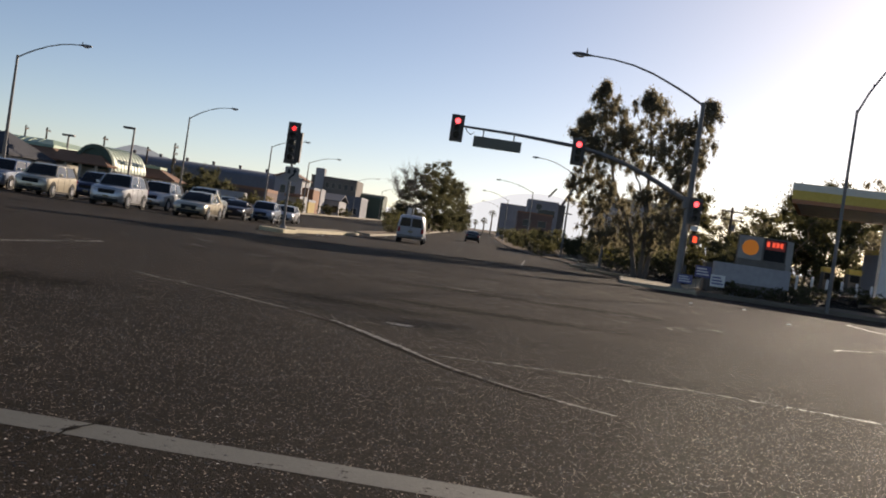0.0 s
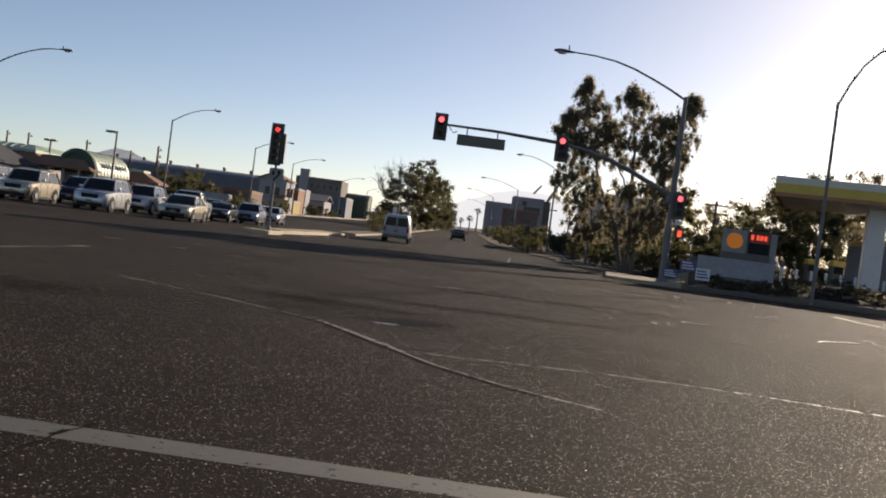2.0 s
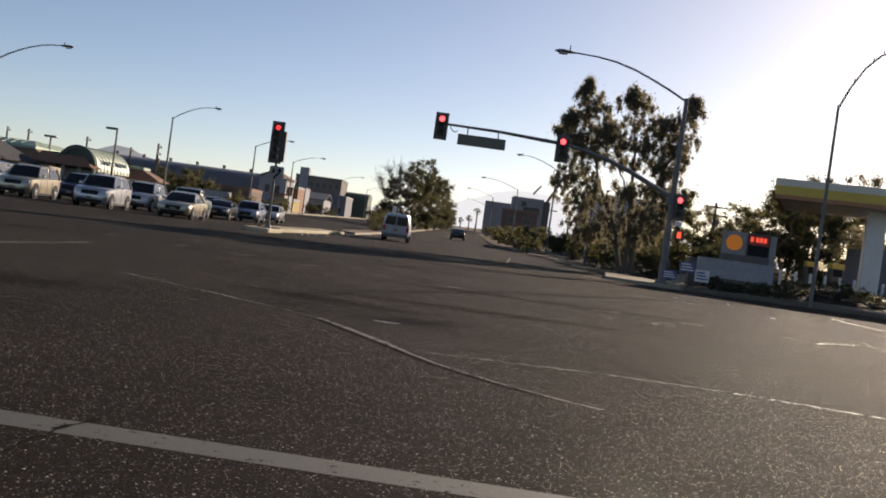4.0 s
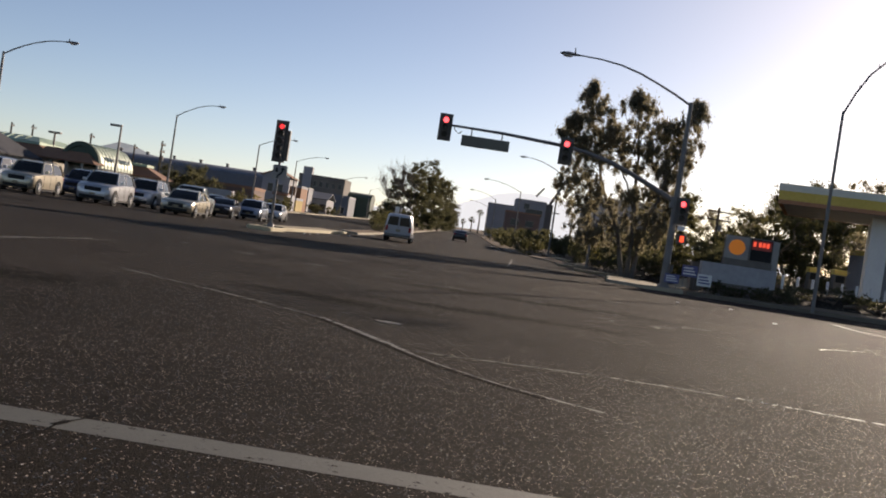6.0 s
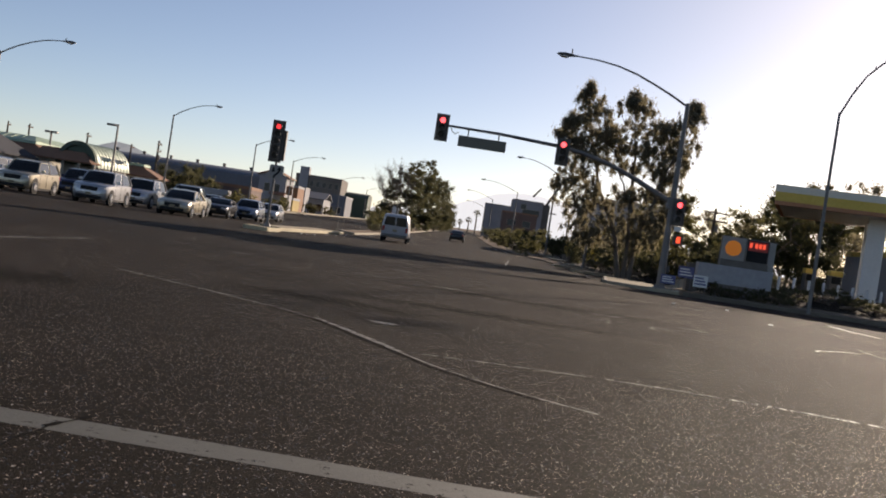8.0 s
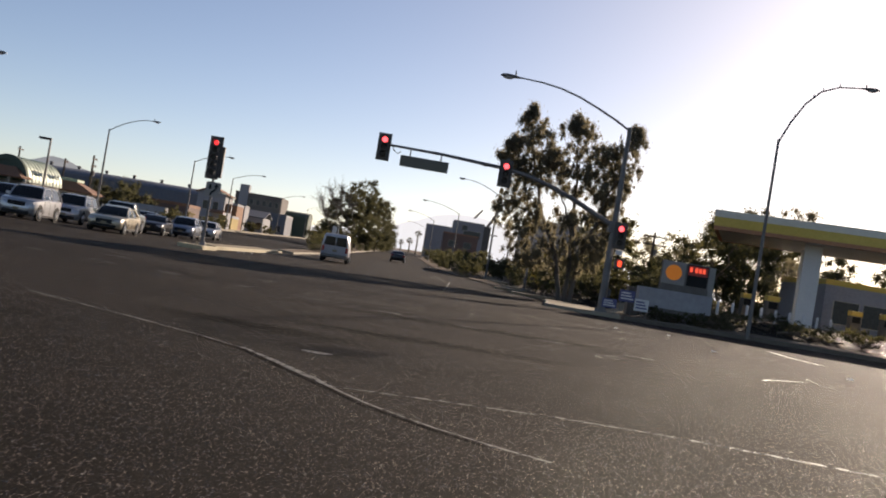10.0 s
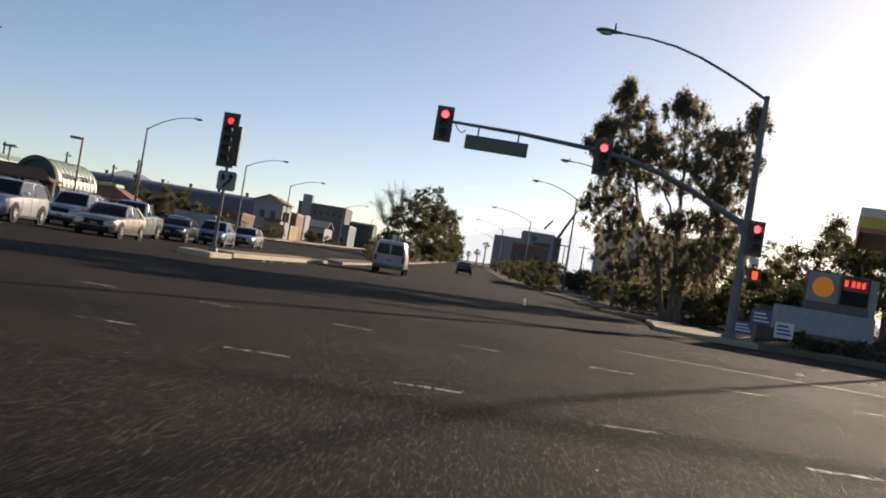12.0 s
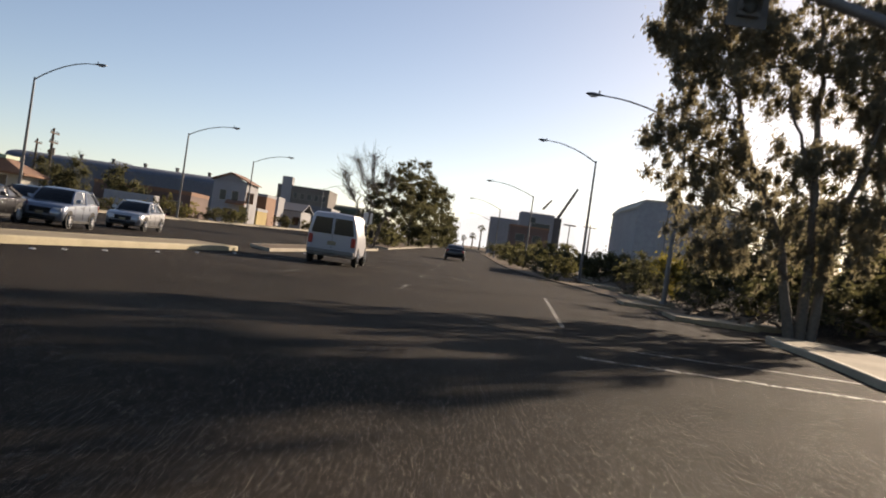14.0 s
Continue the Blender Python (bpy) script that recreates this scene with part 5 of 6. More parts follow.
# shrubs round the corner lot
plant((
    (17.5, 69, 2.6, 2.2, LEAF_DARK), (16.2, 62.5, 1.8, 1.3, LEAF_DARK), (18.6, 60.0, 1.6, 1.0, LEAF_DARK), (13.2, 67.0, 2.0, 1.8, LEAF_DARK), (16.0, 59.2, 1.5, 1.0, LEAF_OLIVE),
    (12.6, 68.4, 2.4, 2.4, LEAF_DARK), (14.6, 66.0, 2.6, 2.6, LEAF_OLIVE), (16.8, 66.0, 2.6, 2.4, LEAF_DARK), (13.7, 51.2, 1.5, 1.0, LEAF_DARK), (15.0, 51.0, 1.6, 0.9, LEAF_OLIVE),
    (16.3, 51.2, 1.6, 1.0, LEAF_DARK), (16.9, 53.4, 1.8, 1.0, LEAF_DARK), (18.6, 54.6, 1.8, 0.9, LEAF_OLIVE), (20.8, 54.8, 2.0, 1.0, LEAF_DARK), (23.2, 54.4, 2.0, 0.9, LEAF_DARK),
    (25.6, 54.6, 2.2, 1.0, LEAF_OLIVE),
), 75)
# shrubs before the shops
plant((
    (-34.6, 118, 3.8, 4.2, LEAF_DARK), (-33.5, 116, 3.0, 2.8, LEAF_DARK), (-31.5, 122, 1.6, 1.6, LEAF_OLIVE), (-33.0, 140, 2.4, 2.6, LEAF_OLIVE), (-32.5, 150, 2.0, 2.0, LEAF_YELLOW),
    (-31.8, 132, 1.8, 1.8, LEAF_OLIVE), (-39.0, 145, 3.8, 5.0, LEAF_DARK), (-31.2, 143, 2.0, 1.7, LEAF_OLIVE), (-31.0, 155, 2.4, 1.9, LEAF_DARK), (-31.0, 162, 2.4, 2.2, LEAF_OLIVE),
    (-30.9, 170, 2.2, 1.8, LEAF_DARK), (-31.6, 205, 2.6, 2.6, LEAF_DARK), (-31.4, 225, 2.8, 2.2, LEAF_OLIVE),
), 91)
# shrubs on the median
plant((
    (-13.2, 160, 3.4, 3.2, LEAF_DARK), (-13.8, 168, 4.0, 4.4, LEAF_DARK), (-10.6, 158, 3.2, 2.8, LEAF_OLIVE), (-8.6, 150, 2.6, 2.6, LEAF_DARK), (-11.4, 146, 2.6, 2.2, LEAF_OLIVE),
    (-9.6, 110, 1.5, 1.5, LEAF_OLIVE), (-9.4, 116, 1.8, 1.9, LEAF_DARK), (-8.9, 104, 1.3, 1.1, LEAF_DARK), (-12.2, 152, 2.8, 3.0, LEAF_DARK),
), 104)

for tx, ty, lobes_t, lf, sd in (
    (29.0, 84.0, [lobe(-2, 0, 5.4, 2.2), lobe(0.5, 0, 7.2, 2.2), lobe(2.6, 0, 6.0, 2.2), lobe(0, 0, 4.0, 2.6)], LEAF_OLIVE, 71),
    (34.5, 92.0, [lobe(-1.5, 0, 7.4, 2.2), lobe(1.5, 0, 8.8, 2.2), lobe(0, 0, 6.0, 2.6)], LEAF_GUM, 72),
    (24.5, 76.0, [lobe(-1.2, 0, 4.4, 1.6), lobe(0.6, 0, 5.6, 1.6), lobe(1.2, 0, 4.0, 1.6)], LEAF_OLIVE, 73),
    (33.0, 150.0, [lobe(-3, 0, 7.0, 2.4), lobe(0, 0, 8.4, 2.4), lobe(3.2, 0, 7.0, 2.4)], LEAF_GUM, 74),
    (44.0, 160.0, [lobe(-2, 0, 6.0, 2.4), lobe(1, 0, 7.0, 2.4)], LEAF_OLIVE, 75),
    (21.5, 118.0, [lobe(-1.0, 0, 6.2, 1.6), lobe(0.8, 0, 7.4, 1.5)], LEAF_DARK, 76),
    (31.0, 95.0, [lobe(-2.2, 0, 4.6, 2.2), lobe(-1.2, 0, 7.4, 2.4), lobe(1.5, 0, 8.6, 2.2), lobe(2.6, 0, 6.0, 2.6), lobe(0.5, 0, 3.6, 2.6)], LEAF_OLIVE, 78),
    (38.0, 100.0, [lobe(-2.0, 0, 3.2, 2.6, 2.4), lobe(1.5, 0, 3.0, 2.6, 2.4), lobe(0, 0, 5.8, 2.4)], LEAF_OLIVE, 79),
    (45.0, 104.0, [lobe(-2.2, 0, 3.0, 2.8, 2.4), lobe(1.8, 0, 3.2, 2.8, 2.4), lobe(0.2, 0, 6.0, 2.4)], LEAF_DARK, 80),
    (53.0, 106.0, [lobe(-2.2, 0, 3.0, 2.8, 2.4), lobe(1.8, 0, 3.2, 2.8, 2.4), lobe(0.2, 0, 5.4, 2.4)], LEAF_OLIVE, 81),
    (25.6, 92.0, [lobe(-1.6, 0, 2.6, 2.2, 2.2), lobe(1.4, 0, 2.8, 2.2, 2.2), lobe(0, 0, 4.6, 2.0)], LEAF_DARK, 82),
    (31.4, 120.0, [lobe(-1.3, 0, 6.4, 1.3, 1.3), lobe(0.4, 0, 7.6, 1.2, 1.1), lobe(1.4, 0, 6.2, 1.2, 1.2), lobe(0, 0, 4.6, 1.6, 1.4)], LEAF_PALE, 84),
    (34.6, 121.0, [lobe(-0.7, 0, 5.6, 1.1, 1.0), lobe(0.7, 0, 6.2, 1.0, 1.0), lobe(0, 0, 4.4, 1.3, 1.2)], LEAF_PALE, 85),
    (36.5, 118.0, [lobe(-2.4, 0, 6.6, 2.2, 1.8), lobe(0.4, 0, 7.6, 2.2, 1.6), lobe(2.6, 0, 6.4, 2.0, 1.6)], LEAF_GUM, 83),
    (18.5, 88.0, [lobe(-1.4, 0, 4.6, 1.7), lobe(0.9, 0, 5.6, 1.7), lobe(0, 0, 3.4, 2.0)], LEAF_OLIVE, 77),
):
    tree("roadside_tree", tx, ty, lobes_t, "backlit olive-green tree behind the corner lot", lf, BARK, sd, per_m3=110, size=0.15, droop=0.4, n=14, k=0.34, trunk_r=0.18, group="trees behind the corner")


def palm(x, y, h, seed):
    rnd = random.Random(seed)
    g = gz(x, y)
    t = empty("palm", pose(x, y, g), "distant slim fan palm with a shaggy head", "palm tree", "distant palms")
    bm = bmesh.new()
    tube(bm, [(0, 0, 0), (0.15, 0, h * 0.5), (0, 0, h)], [0.45, 0.36, 0.3], 8)
    part("trunk", bm, BARK, t, "", True)
    bm = bmesh.new()
    for i in range(34):
        a, e = rnd.random() * 6.28, rnd.uniform(-0.9, 1.2)
        d = Vector((math.cos(a) * math.cos(e), math.sin(a) * math.cos(e), math.sin(e)))
        s = d.cross(Vector((0, 0, 1))).normalized() * 0.35
        b0 = Vector((0, 0, h))
        pts = [b0 + d * 0.4, b0 + d * 1.5 + s, b0 + d * 2.4 + Vector((0, 0, -0.5)), b0 + d * 1.5 - s]
        bm.faces.new([bm.verts.new(p) for p in pts])
    part("crown", bm, LEAF_DARK, t)


palm(6.5, 520, 11.0, 1)
palm(3.0, 560, 7.0, 2)
palm(-2.0, 640, 6.0, 3)


# ---- buildings ----
STUCCO = surf("pale_stucco", (0.27, 0.27, 0.285), (0.36, 0.36, 0.37), 0.6, 0.9, 0.2, 30)
STUCCO_PINK = surf("orange_stucco", (0.24, 0.12, 0.065), (0.30, 0.155, 0.085), 0.6, 0.9, 0.2, 30)
STUCCO_YELLOW = surf("ochre_stucco", (0.34, 0.25, 0.08), (0.42, 0.31, 0.11), 0.6, 0.9)
GREY_WALL = surf("grey_wall", (0.30, 0.30, 0.31), (0.40, 0.40, 0.41), 0.4, 0.9, 0.2, 20)
BROWN_WALL = surf("brown_grey_wall", (0.13, 0.115, 0.10), (0.19, 0.17, 0.15), 0.4, 0.9, 0.2, 20)
BLUE_WALL = surf("blue_grey_wall", (0.095, 0.105, 0.13), (0.14, 0.155, 0.18), 0.3, 0.8, 0.2, 20)
GREY_BLUE = surf("grey_blue_wall", (0.19, 0.195, 0.215), (0.26, 0.265, 0.285), 0.3, 0.85, 0.2, 20)
RED_WALL = surf("brick_red_wall", (0.125, 0.078, 0.064), (0.18, 0.115, 0.095), 0.8, 0.9, 0.3, 20)
GREEN_ROOF = surf("green_metal_roof", (0.26, 0.36, 0.26), (0.34, 0.44, 0.33), 0.6, 0.5, metal=0.1)
PALE_ROOF = surf("pale_metal_roof", (0.40, 0.47, 0.36), (0.50, 0.57, 0.45), 0.8, 0.5, metal=0.1)
SHINGLE = surf("brown_shingle", (0.21, 0.106, 0.064), (0.30, 0.158, 0.096), 1.5, 0.9, 0.5, 14)
BARREL_ROOF = surf("blue_grey_roof", (0.10, 0.11, 0.135), (0.15, 0.165, 0.19), 0.3, 0.6)
SLATE = surf("dark_slate_roof", (0.045, 0.047, 0.055), (0.075, 0.078, 0.088), 1.2, 0.85, 0.3, 18, spec=0.1)
DARK_GREEN = surf("dark_green_wall", (0.05, 0.08, 0.06), (0.08, 0.11, 0.08), 0.5, 0.8)
WIN = surf("window_glass", (0.02, 0.022, 0.026), (0.04, 0.045, 0.05), 0.5, 0.15, spec=0.3)
TRIM = surf("pale_trim", (0.38, 0.355, 0.30), (0.48, 0.45, 0.385), 1.0, 0.8)


def mansard(name, x0, x1, y0, y1, h, skirt, cap, label):
    """A low building with a sloping shingle skirt under a shallow green metal roof."""
    g = min(gz(x0, y0), gz(x1, y1)) - 0.1
    t = empty(name, pose((x0 + x1) / 2, (y0 + y1) / 2, g), label, "building")
    w, d = (x1 - x0) / 2, (y1 - y0) / 2
    bm = bmesh.new()
    box(bm, -w, w, -d, d, 0, h)
    part("wall", bm, TRIM, t, "pale painted wall")

    def ring(grow_x, grow_y, z):
        return [(-w - grow_x, -d - grow_y, z), (w + grow_x, -d - grow_y, z), (w + grow_x, d + grow_y, z), (-w - grow_x, d + grow_y, z)]
    bm = bmesh.new()
    loft(bm, [ring(0.6, 0.6, h - 0.12), ring(0.6, 0.6, h + 0.04), ring(-1.7, -0.7, h + skirt)])
    part("shingle_skirt", bm, SHINGLE, t, "steep brown shingle skirt")
    bm = bmesh.new()
    loft(bm, [ring(-1.55, -0.55, h + skirt), ring(-1.55, -0.55, h + skirt + 0.28), ring(-2.6, -2.6, h + skirt + cap)])
    part("roof", bm, GREEN_ROOF, t, "shallow pale green metal roof")
    for i in range(int(w * 2 / 0.9)):
        bm = bmesh.new()
        sx = -w + 2.7 + 0.9 * i
        if sx > w - 2.7:
            break
        loft(bm, [[(sx - 0.03, -d + 0.53, h + skirt + 0.28), (sx + 0.03, -d + 0.53, h + skirt + 0.28), (sx + 0.03, -d + 0.53, h + skirt + 0.34), (sx - 0.03, -d + 0.53, h + skirt + 0.34)], [(sx - 0.03, -d + 2.6, h + skirt + cap - 0.02), (sx + 0.03, -d + 2.6, h + skirt + cap - 0.02), (sx + 0.03, -d + 2.6, h + skirt + cap + 0.05), (sx - 0.03, -d + 2.6, h + skirt + cap + 0.05)]])
        part("roof_seam", bm, GREEN_ROOF, t)
    for i in range(max(1, int(w / 2.2))):
        fr = new("window")
        fr.parent = t
        fr.matrix_world = t.matrix_world @ pose(w - 1.9 - 3.6 * i, -d, 1.45)
        bm = bmesh.new()
        for a in ((-0.96, -0.9, -0.6, 0.6), (0.9, 0.96, -0.6, 0.6), (-0.96, 0.96, 0.6, 0.68), (-0.96, 0.96, -0.68, -0.6), (-0.03, 0.03, -0.6, 0.6)):
            box(bm, a[0], a[1], -0.07, 0.04, a[2], a[3])
        part("window_frame", bm, WHITE, fr)
        bm = bmesh.new()
        box(bm, -0.9, 0.9, -0.012, 0.03, -0.6, 0.6)
        part("pane", bm, WIN, fr, "dark window pane")
    return t


def house(name, x0, x1, y0, y1, h, wall, roof, label, kind="flat", roof_h=1.5, parapet=0.4, windows=(), door=None, category="building", hip_run=None):
    """A building of walls, a roof and real openings' frames on its street side. kind: flat, gable along x, arch along x."""
    g = min(gz(x0, y0), gz(x1, y1)) - 0.1
    t = empty(name, pose((x0 + x1) / 2, (y0 + y1) / 2, g), label, category)
    w, d = (x1 - x0) / 2, (y1 - y0) / 2
    bm = bmesh.new()
    box(bm, -w, w, -d, d, 0, h)
    part("wall", bm, wall, t)
    bm = bmesh.new()
    if kind == "flat":
        for a in ((-w - 0.05, w + 0.05, -d - 0.05, -d + 0.2), (-w - 0.05, w + 0.05, d - 0.2, d + 0.05), (-w - 0.05, -w + 0.2, -d + 0.2, d - 0.2), (w - 0.2, w + 0.05, -d + 0.2, d - 0.2)):
            box(bm, *a, h - 0.05, h + parapet)
        box(bm, -w + 0.2, w - 0.2, -d + 0.2, d - 0.2, h, h + 0.05)
    elif kind == "gable_y":
        e = 0.4
        sec = [(-w - e, h - 0.15), (-w - e, h), (0, h + roof_h), (w + e, h), (w + e, h - 0.15), (0, h + roof_h - 0.2)]
        loft(bm, [[(a, sy, b) for a, b in sec] for sy in (-d - 0.4, d + 0.4)])
        gab = bmesh.new()
        loft(gab, [[(-w, sy, h - 0.1), (w, sy, h - 0.1), (0, sy, h + roof_h - 0.15)] for sy in (-d, -d + 0.2)])
        part("gable", gab, wall, t)
    elif kind == "hip":
        e, a = 0.5, hip_run or d * 0.55
        lo = [(-w - e, -d - e), (w + e, -d - e), (w + e, d + e), (-w - e, d + e)]
        rings = [[(px, py, h - 0.18) for px, py in lo], [(px, py, h) for px, py in lo], [(-w + a, -0.05, h + roof_h), (w - a, -0.05, h + roof_h), (w - a, 0.05, h + roof_h), (-w + a, 0.05, h + roof_h)]]
        loft(bm, rings)
    elif kind == "gable":
        e = 0.5
        sec = [(-d - e, h - 0.15), (-d - e, h), (0, h + roof_h), (d + e, h), (d + e, h - 0.15), (0, h + roof_h - 0.2)]
        loft(bm, [[(sx, a, b) for a, b in sec] for sx in (-w - 0.4, w + 0.4)])
    else:
        n = 14
        sec = [(-d * math.cos(math.pi * i / n), h + roof_h * math.sin(math.pi * i / n)) for i in range(n + 1)]
        loft(bm, [[(sx, a, b) for a, b in sec] for sx in (-w - 0.1, w + 0.1)])
    part("roof", bm, roof, t)
    for wx, wz, ww, wh in windows:
        fr = new("window")
        fr.parent = t
        fr.matrix_world = t.matrix_world @ pose(wx, -d, wz)
        bm = bmesh.new()
        for a in ((-ww / 2 - 0.06, -ww / 2, -wh / 2, wh / 2), (ww / 2, ww / 2 + 0.06, -wh / 2, wh / 2), (-ww / 2 - 0.06, ww / 2 + 0.06, wh / 2, wh / 2 + 0.06), (-ww / 2 - 0.06, ww / 2 + 0.06, -wh / 2 - 0.08, -wh / 2)):
            box(bm, a[0], a[1], -0.08, 0.04, a[2], a[3])
        part("window_frame", bm, TRIM, fr)
        bm = bmesh.new()
        box(bm, -ww / 2, ww / 2, -0.012, 0.03, -wh / 2, wh / 2)
        part("pane", bm, WIN, fr, "dark window pane")
    if door:
        bm = bmesh.new()
        box(bm, door - 0.5, door + 0.5, -d - 0.04, -d + 0.03, 0.1, 2.2, 0.02)
        part("door", bm, WIN, t, "dark glass door")
    return t


restaurant = mansard("restaurant", -82, -42.6, 100.0, 112, 2.8, 1.05, 0.85, "long low restaurant with brown shingle skirt and green metal roof")
bm = bmesh.new()
box(bm, 16.4, 17.8, -6.1, -6.01, 1.9, 2.4, 0.02)
part("sign_board", bm, WHITE, restaurant, "small white sign board on the wall")
barrel = empty("barrel_hall", pose(-39.3, 99.8, gz(-40, 100) - 0.1, 0, 0, -12), "entrance hall with a pale green half-barrel metal roof", "building")
bm = bmesh.new()
box(bm, -2.1, 2.1, 0.5, 5.7, 0, 2.4)
part("wall", bm, TRIM, barrel)
arcs = [(-2.2 * math.cos(math.pi * i / 20), 2.4 + 2.3 * math.sin(math.pi * i / 20)) for i in range(21)]


def barrel_skin(y0, y1, k0, k1):
    """A half ring of the barrel between two radii, from y0 to y1."""
    b_m = bmesh.new()
    loft(b_m, [[(a * k1, sy, 2.4 + (b - 2.4) * k1) for a, b in arcs] + [(a * k0, sy, 2.4 + (b - 2.4) * k0) for a, b in arcs[::-1]] for sy in (y0, y1)])
    return b_m


part("roof", barrel_skin(-0.2, 6.0, 0.95, 1.0), PALE_ROOF, barrel, "ribbed pale green barrel roof")
for i in range(10):
    part("roof_rib", barrel_skin(0.05 + 0.62 * i, 0.12 + 0.62 * i, 0.99, 1.02), PALE_ROOF, barrel)
part("gable_rim", barrel_skin(-0.5, -0.18, 0.86, 1.05), DARK_GREEN, barrel, "dark green rim of the barrel end")
bm = bmesh.new()
loft(bm, [[(a * 0.94, sy, 2.4 + (b - 2.4) * 0.94) for a, b in arcs] for sy in (-0.3, -0.1)])
part("gable_wall", bm, DARK_GREEN, barrel, "dark green end wall under the barrel roof")
bm = bmesh.new()
loft(bm, [[(a * 0.94, sy, 2.4 + (b - 2.4) * 0.94) for a, b in arcs] for sy in (5.7, 5.85)])
part("gable_wall", bm, DARK_GREEN, barrel)
for i in range(10):
    bm = bmesh.new()
    tube(bm, [(2.28 * math.cos(radians(v)), 0.9 + 0.5 * i, 2.4 + 2.28 * math.sin(radians(v))) for v in (20, 26, 32)], 0.06, 6)
    part("flank_bar", bm, WHITE, barrel, "white upright bar on the barrel flank")
bm = bmesh.new()
loft(bm, [[(-4.2, -1.6, 2.62), (2.4, -1.6, 2.62), (2.4, 0.2, 2.62), (-4.2, 0.2, 2.62)], [(-4.2, -1.6, 2.76), (2.4, -1.6, 2.76), (2.4, 0.2, 2.76), (-4.2, 0.2, 2.76)], [(-4.2, -0.1, 3.85), (0.6, -0.1, 3.85), (0.6, 0.2, 3.85), (-4.2, 0.2, 3.85)]])
part("porch_roof", bm, SHINGLE, barrel, "sloping brown shingle porch roof before the entrance")
for px in (-2.6, -0.9, 0.9, 2.6):
    bm = bmesh.new()
    box(bm, px - 0.12, px + 0.12, -1.3, -1.06, 0, 2.62, 0.02)
    part("porch_post", bm, TRIM, barrel)
mansard("restaurant_wing", -41.4, -34.9, 110.9, 114.4, 2.3, 1.05, 0.35, "low restaurant wing with a brown shingle skirt and a green roof")
house("grey_hall", -82, -42.6, 87.5, 96.5, 2.55, GREY_WALL, SLATE, "plain grey hall under a dark hipped roof", "hip", 2.05, hip_run=2.2)
wh = house("warehouse", -74, -38.6, 190, 205, 5.65, BLUE_WALL, BARREL_ROOF, "long blue-grey warehouse with a low arched roof", "arch", 1.3)
for i in range(6):
    bm = bmesh.new()
    cyl(bm, pose(-14 + 5.4 * i, 0, 6.9), 0.28, 0.28, 0.5, 8)
    cyl(bm, pose(-14 + 5.4 * i, 0, 7.4), 0.42, 0.30, 0.25, 8)
    part("roof_vent", bm, DARK_STEEL, wh, "small round roof vent")
house("red_shop", -44.0, -32.4, 150, 158, 2.9, RED_WALL, SHINGLE, "low brick-red shop with a flat roof", "flat", 1.0, windows=[(-3.5, 1.4, 1.8, 1.1), (0.5, 1.4, 1.8, 1.1), (4.0, 1.4, 1.8, 1.1)])
truck = empty("box_trailer", pose(-35.9, 140, gz(-36, 140)), "pale grey box trailer parked beside the shops", "trailer")
bm = bmesh.new()
box(bm, -2.7, 2.7, -1.0, 1.0, 0.5, 2.1, 0.05)
part("box_body", bm, GREY_WALL, truck)
for s in (-1.4, 1.4):
    for q in (-0.85, 0.85):
        bm = bmesh.new()
        cyl(bm, pose(s, q - 0.12, 0.4, -90, 0, 0), 0.4, 0.4, 0.24, 16)
        part("wheel", bm, RUBBER, truck)
bm = bmesh.new()
box(bm, -2.2, 2.2, -0.8, 0.8, 0.45, 0.72)
part("chassis", bm, DARK_STEEL, truck)
house("stucco_house", -37.3, -32.4, 178, 186, 6.2, STUCCO, SHINGLE, "pale two-storey stucco building with a red tile gable", "gable_y", 1.2, windows=[(0.9, 4.0, 0.9, 1.4), (-0.9, 4.0, 0.9, 1.4), (0.2, 1.4, 1.2, 1.4)])
bm = bmesh.new()
loft(bm, [[(sx, 177.9, gz(-34, 178) + 3.0), (sx, 176.6, gz(-34, 178) + 2.7), (sx, 176.6, gz(-34, 178) + 2.85), (sx, 177.9, gz(-34, 178) + 3.3)] for sx in (-35.0, -32.2)])
tagged(finish("awning", bm, SHINGLE), "red-brown tile awning on the stucco front", "awning", kind="structure")
house("orange_shop", -37.0, -34.0, 201, 209, 5.0, STUCCO_PINK, STUCCO, "small orange stucco shop", "flat", windows=[(-1, 1.5, 1.0, 1.4), (1, 1.5, 1.0, 1.4)])
house("ochre_shop", -33.6, -32.2, 186.5, 194, 2.4, STUCCO_YELLOW, STUCCO, "small ochre stucco shop", "flat")
house("white_shop", -37.4, -34.9, 216, 222, 5.2, STUCCO, STUCCO, "white stucco shop with a flat roof", "flat", windows=[(-0.6, 1.5, 0.8, 1.4), (0.7, 1.5, 0.8, 1.4)])
house("brown_shop", -36.0, -31.8, 224, 236, 3.6, STUCCO, BLUE_WALL, "low shop with a grey sloping roof", "gable", 1.6, windows=[(-1.0, 1.6, 1.2, 1.6), (1.2, 1.6, 1.2, 1.6)])
house("blue_grey_shop", -37.0, -31.2, 260, 275, 5.2, BLUE_WALL, BARREL_ROOF, "low blue-grey shop with a flat roof", "flat", windows=[(-1.0, 1.6, 1.4, 1.6), (1.2, 1.6, 1.4, 1.6)])
hotel = house("hotel_block", -52.0, -38.0, 300, 316, 10.6, BROWN_WALL, BROWN_WALL, "grey-brown three-storey block with rows of windows", "flat", windows=[(-2.0 + 1.9 * i, 8.4, 1.0, 1.5) for i in range(5)])
bm = bmesh.new()
box(bm, -5.9, -3.2, -8.4, -5.2, 0, 13.2, 0.05)
part("stair_tower", bm, STUCCO, hotel, "pale stair tower")
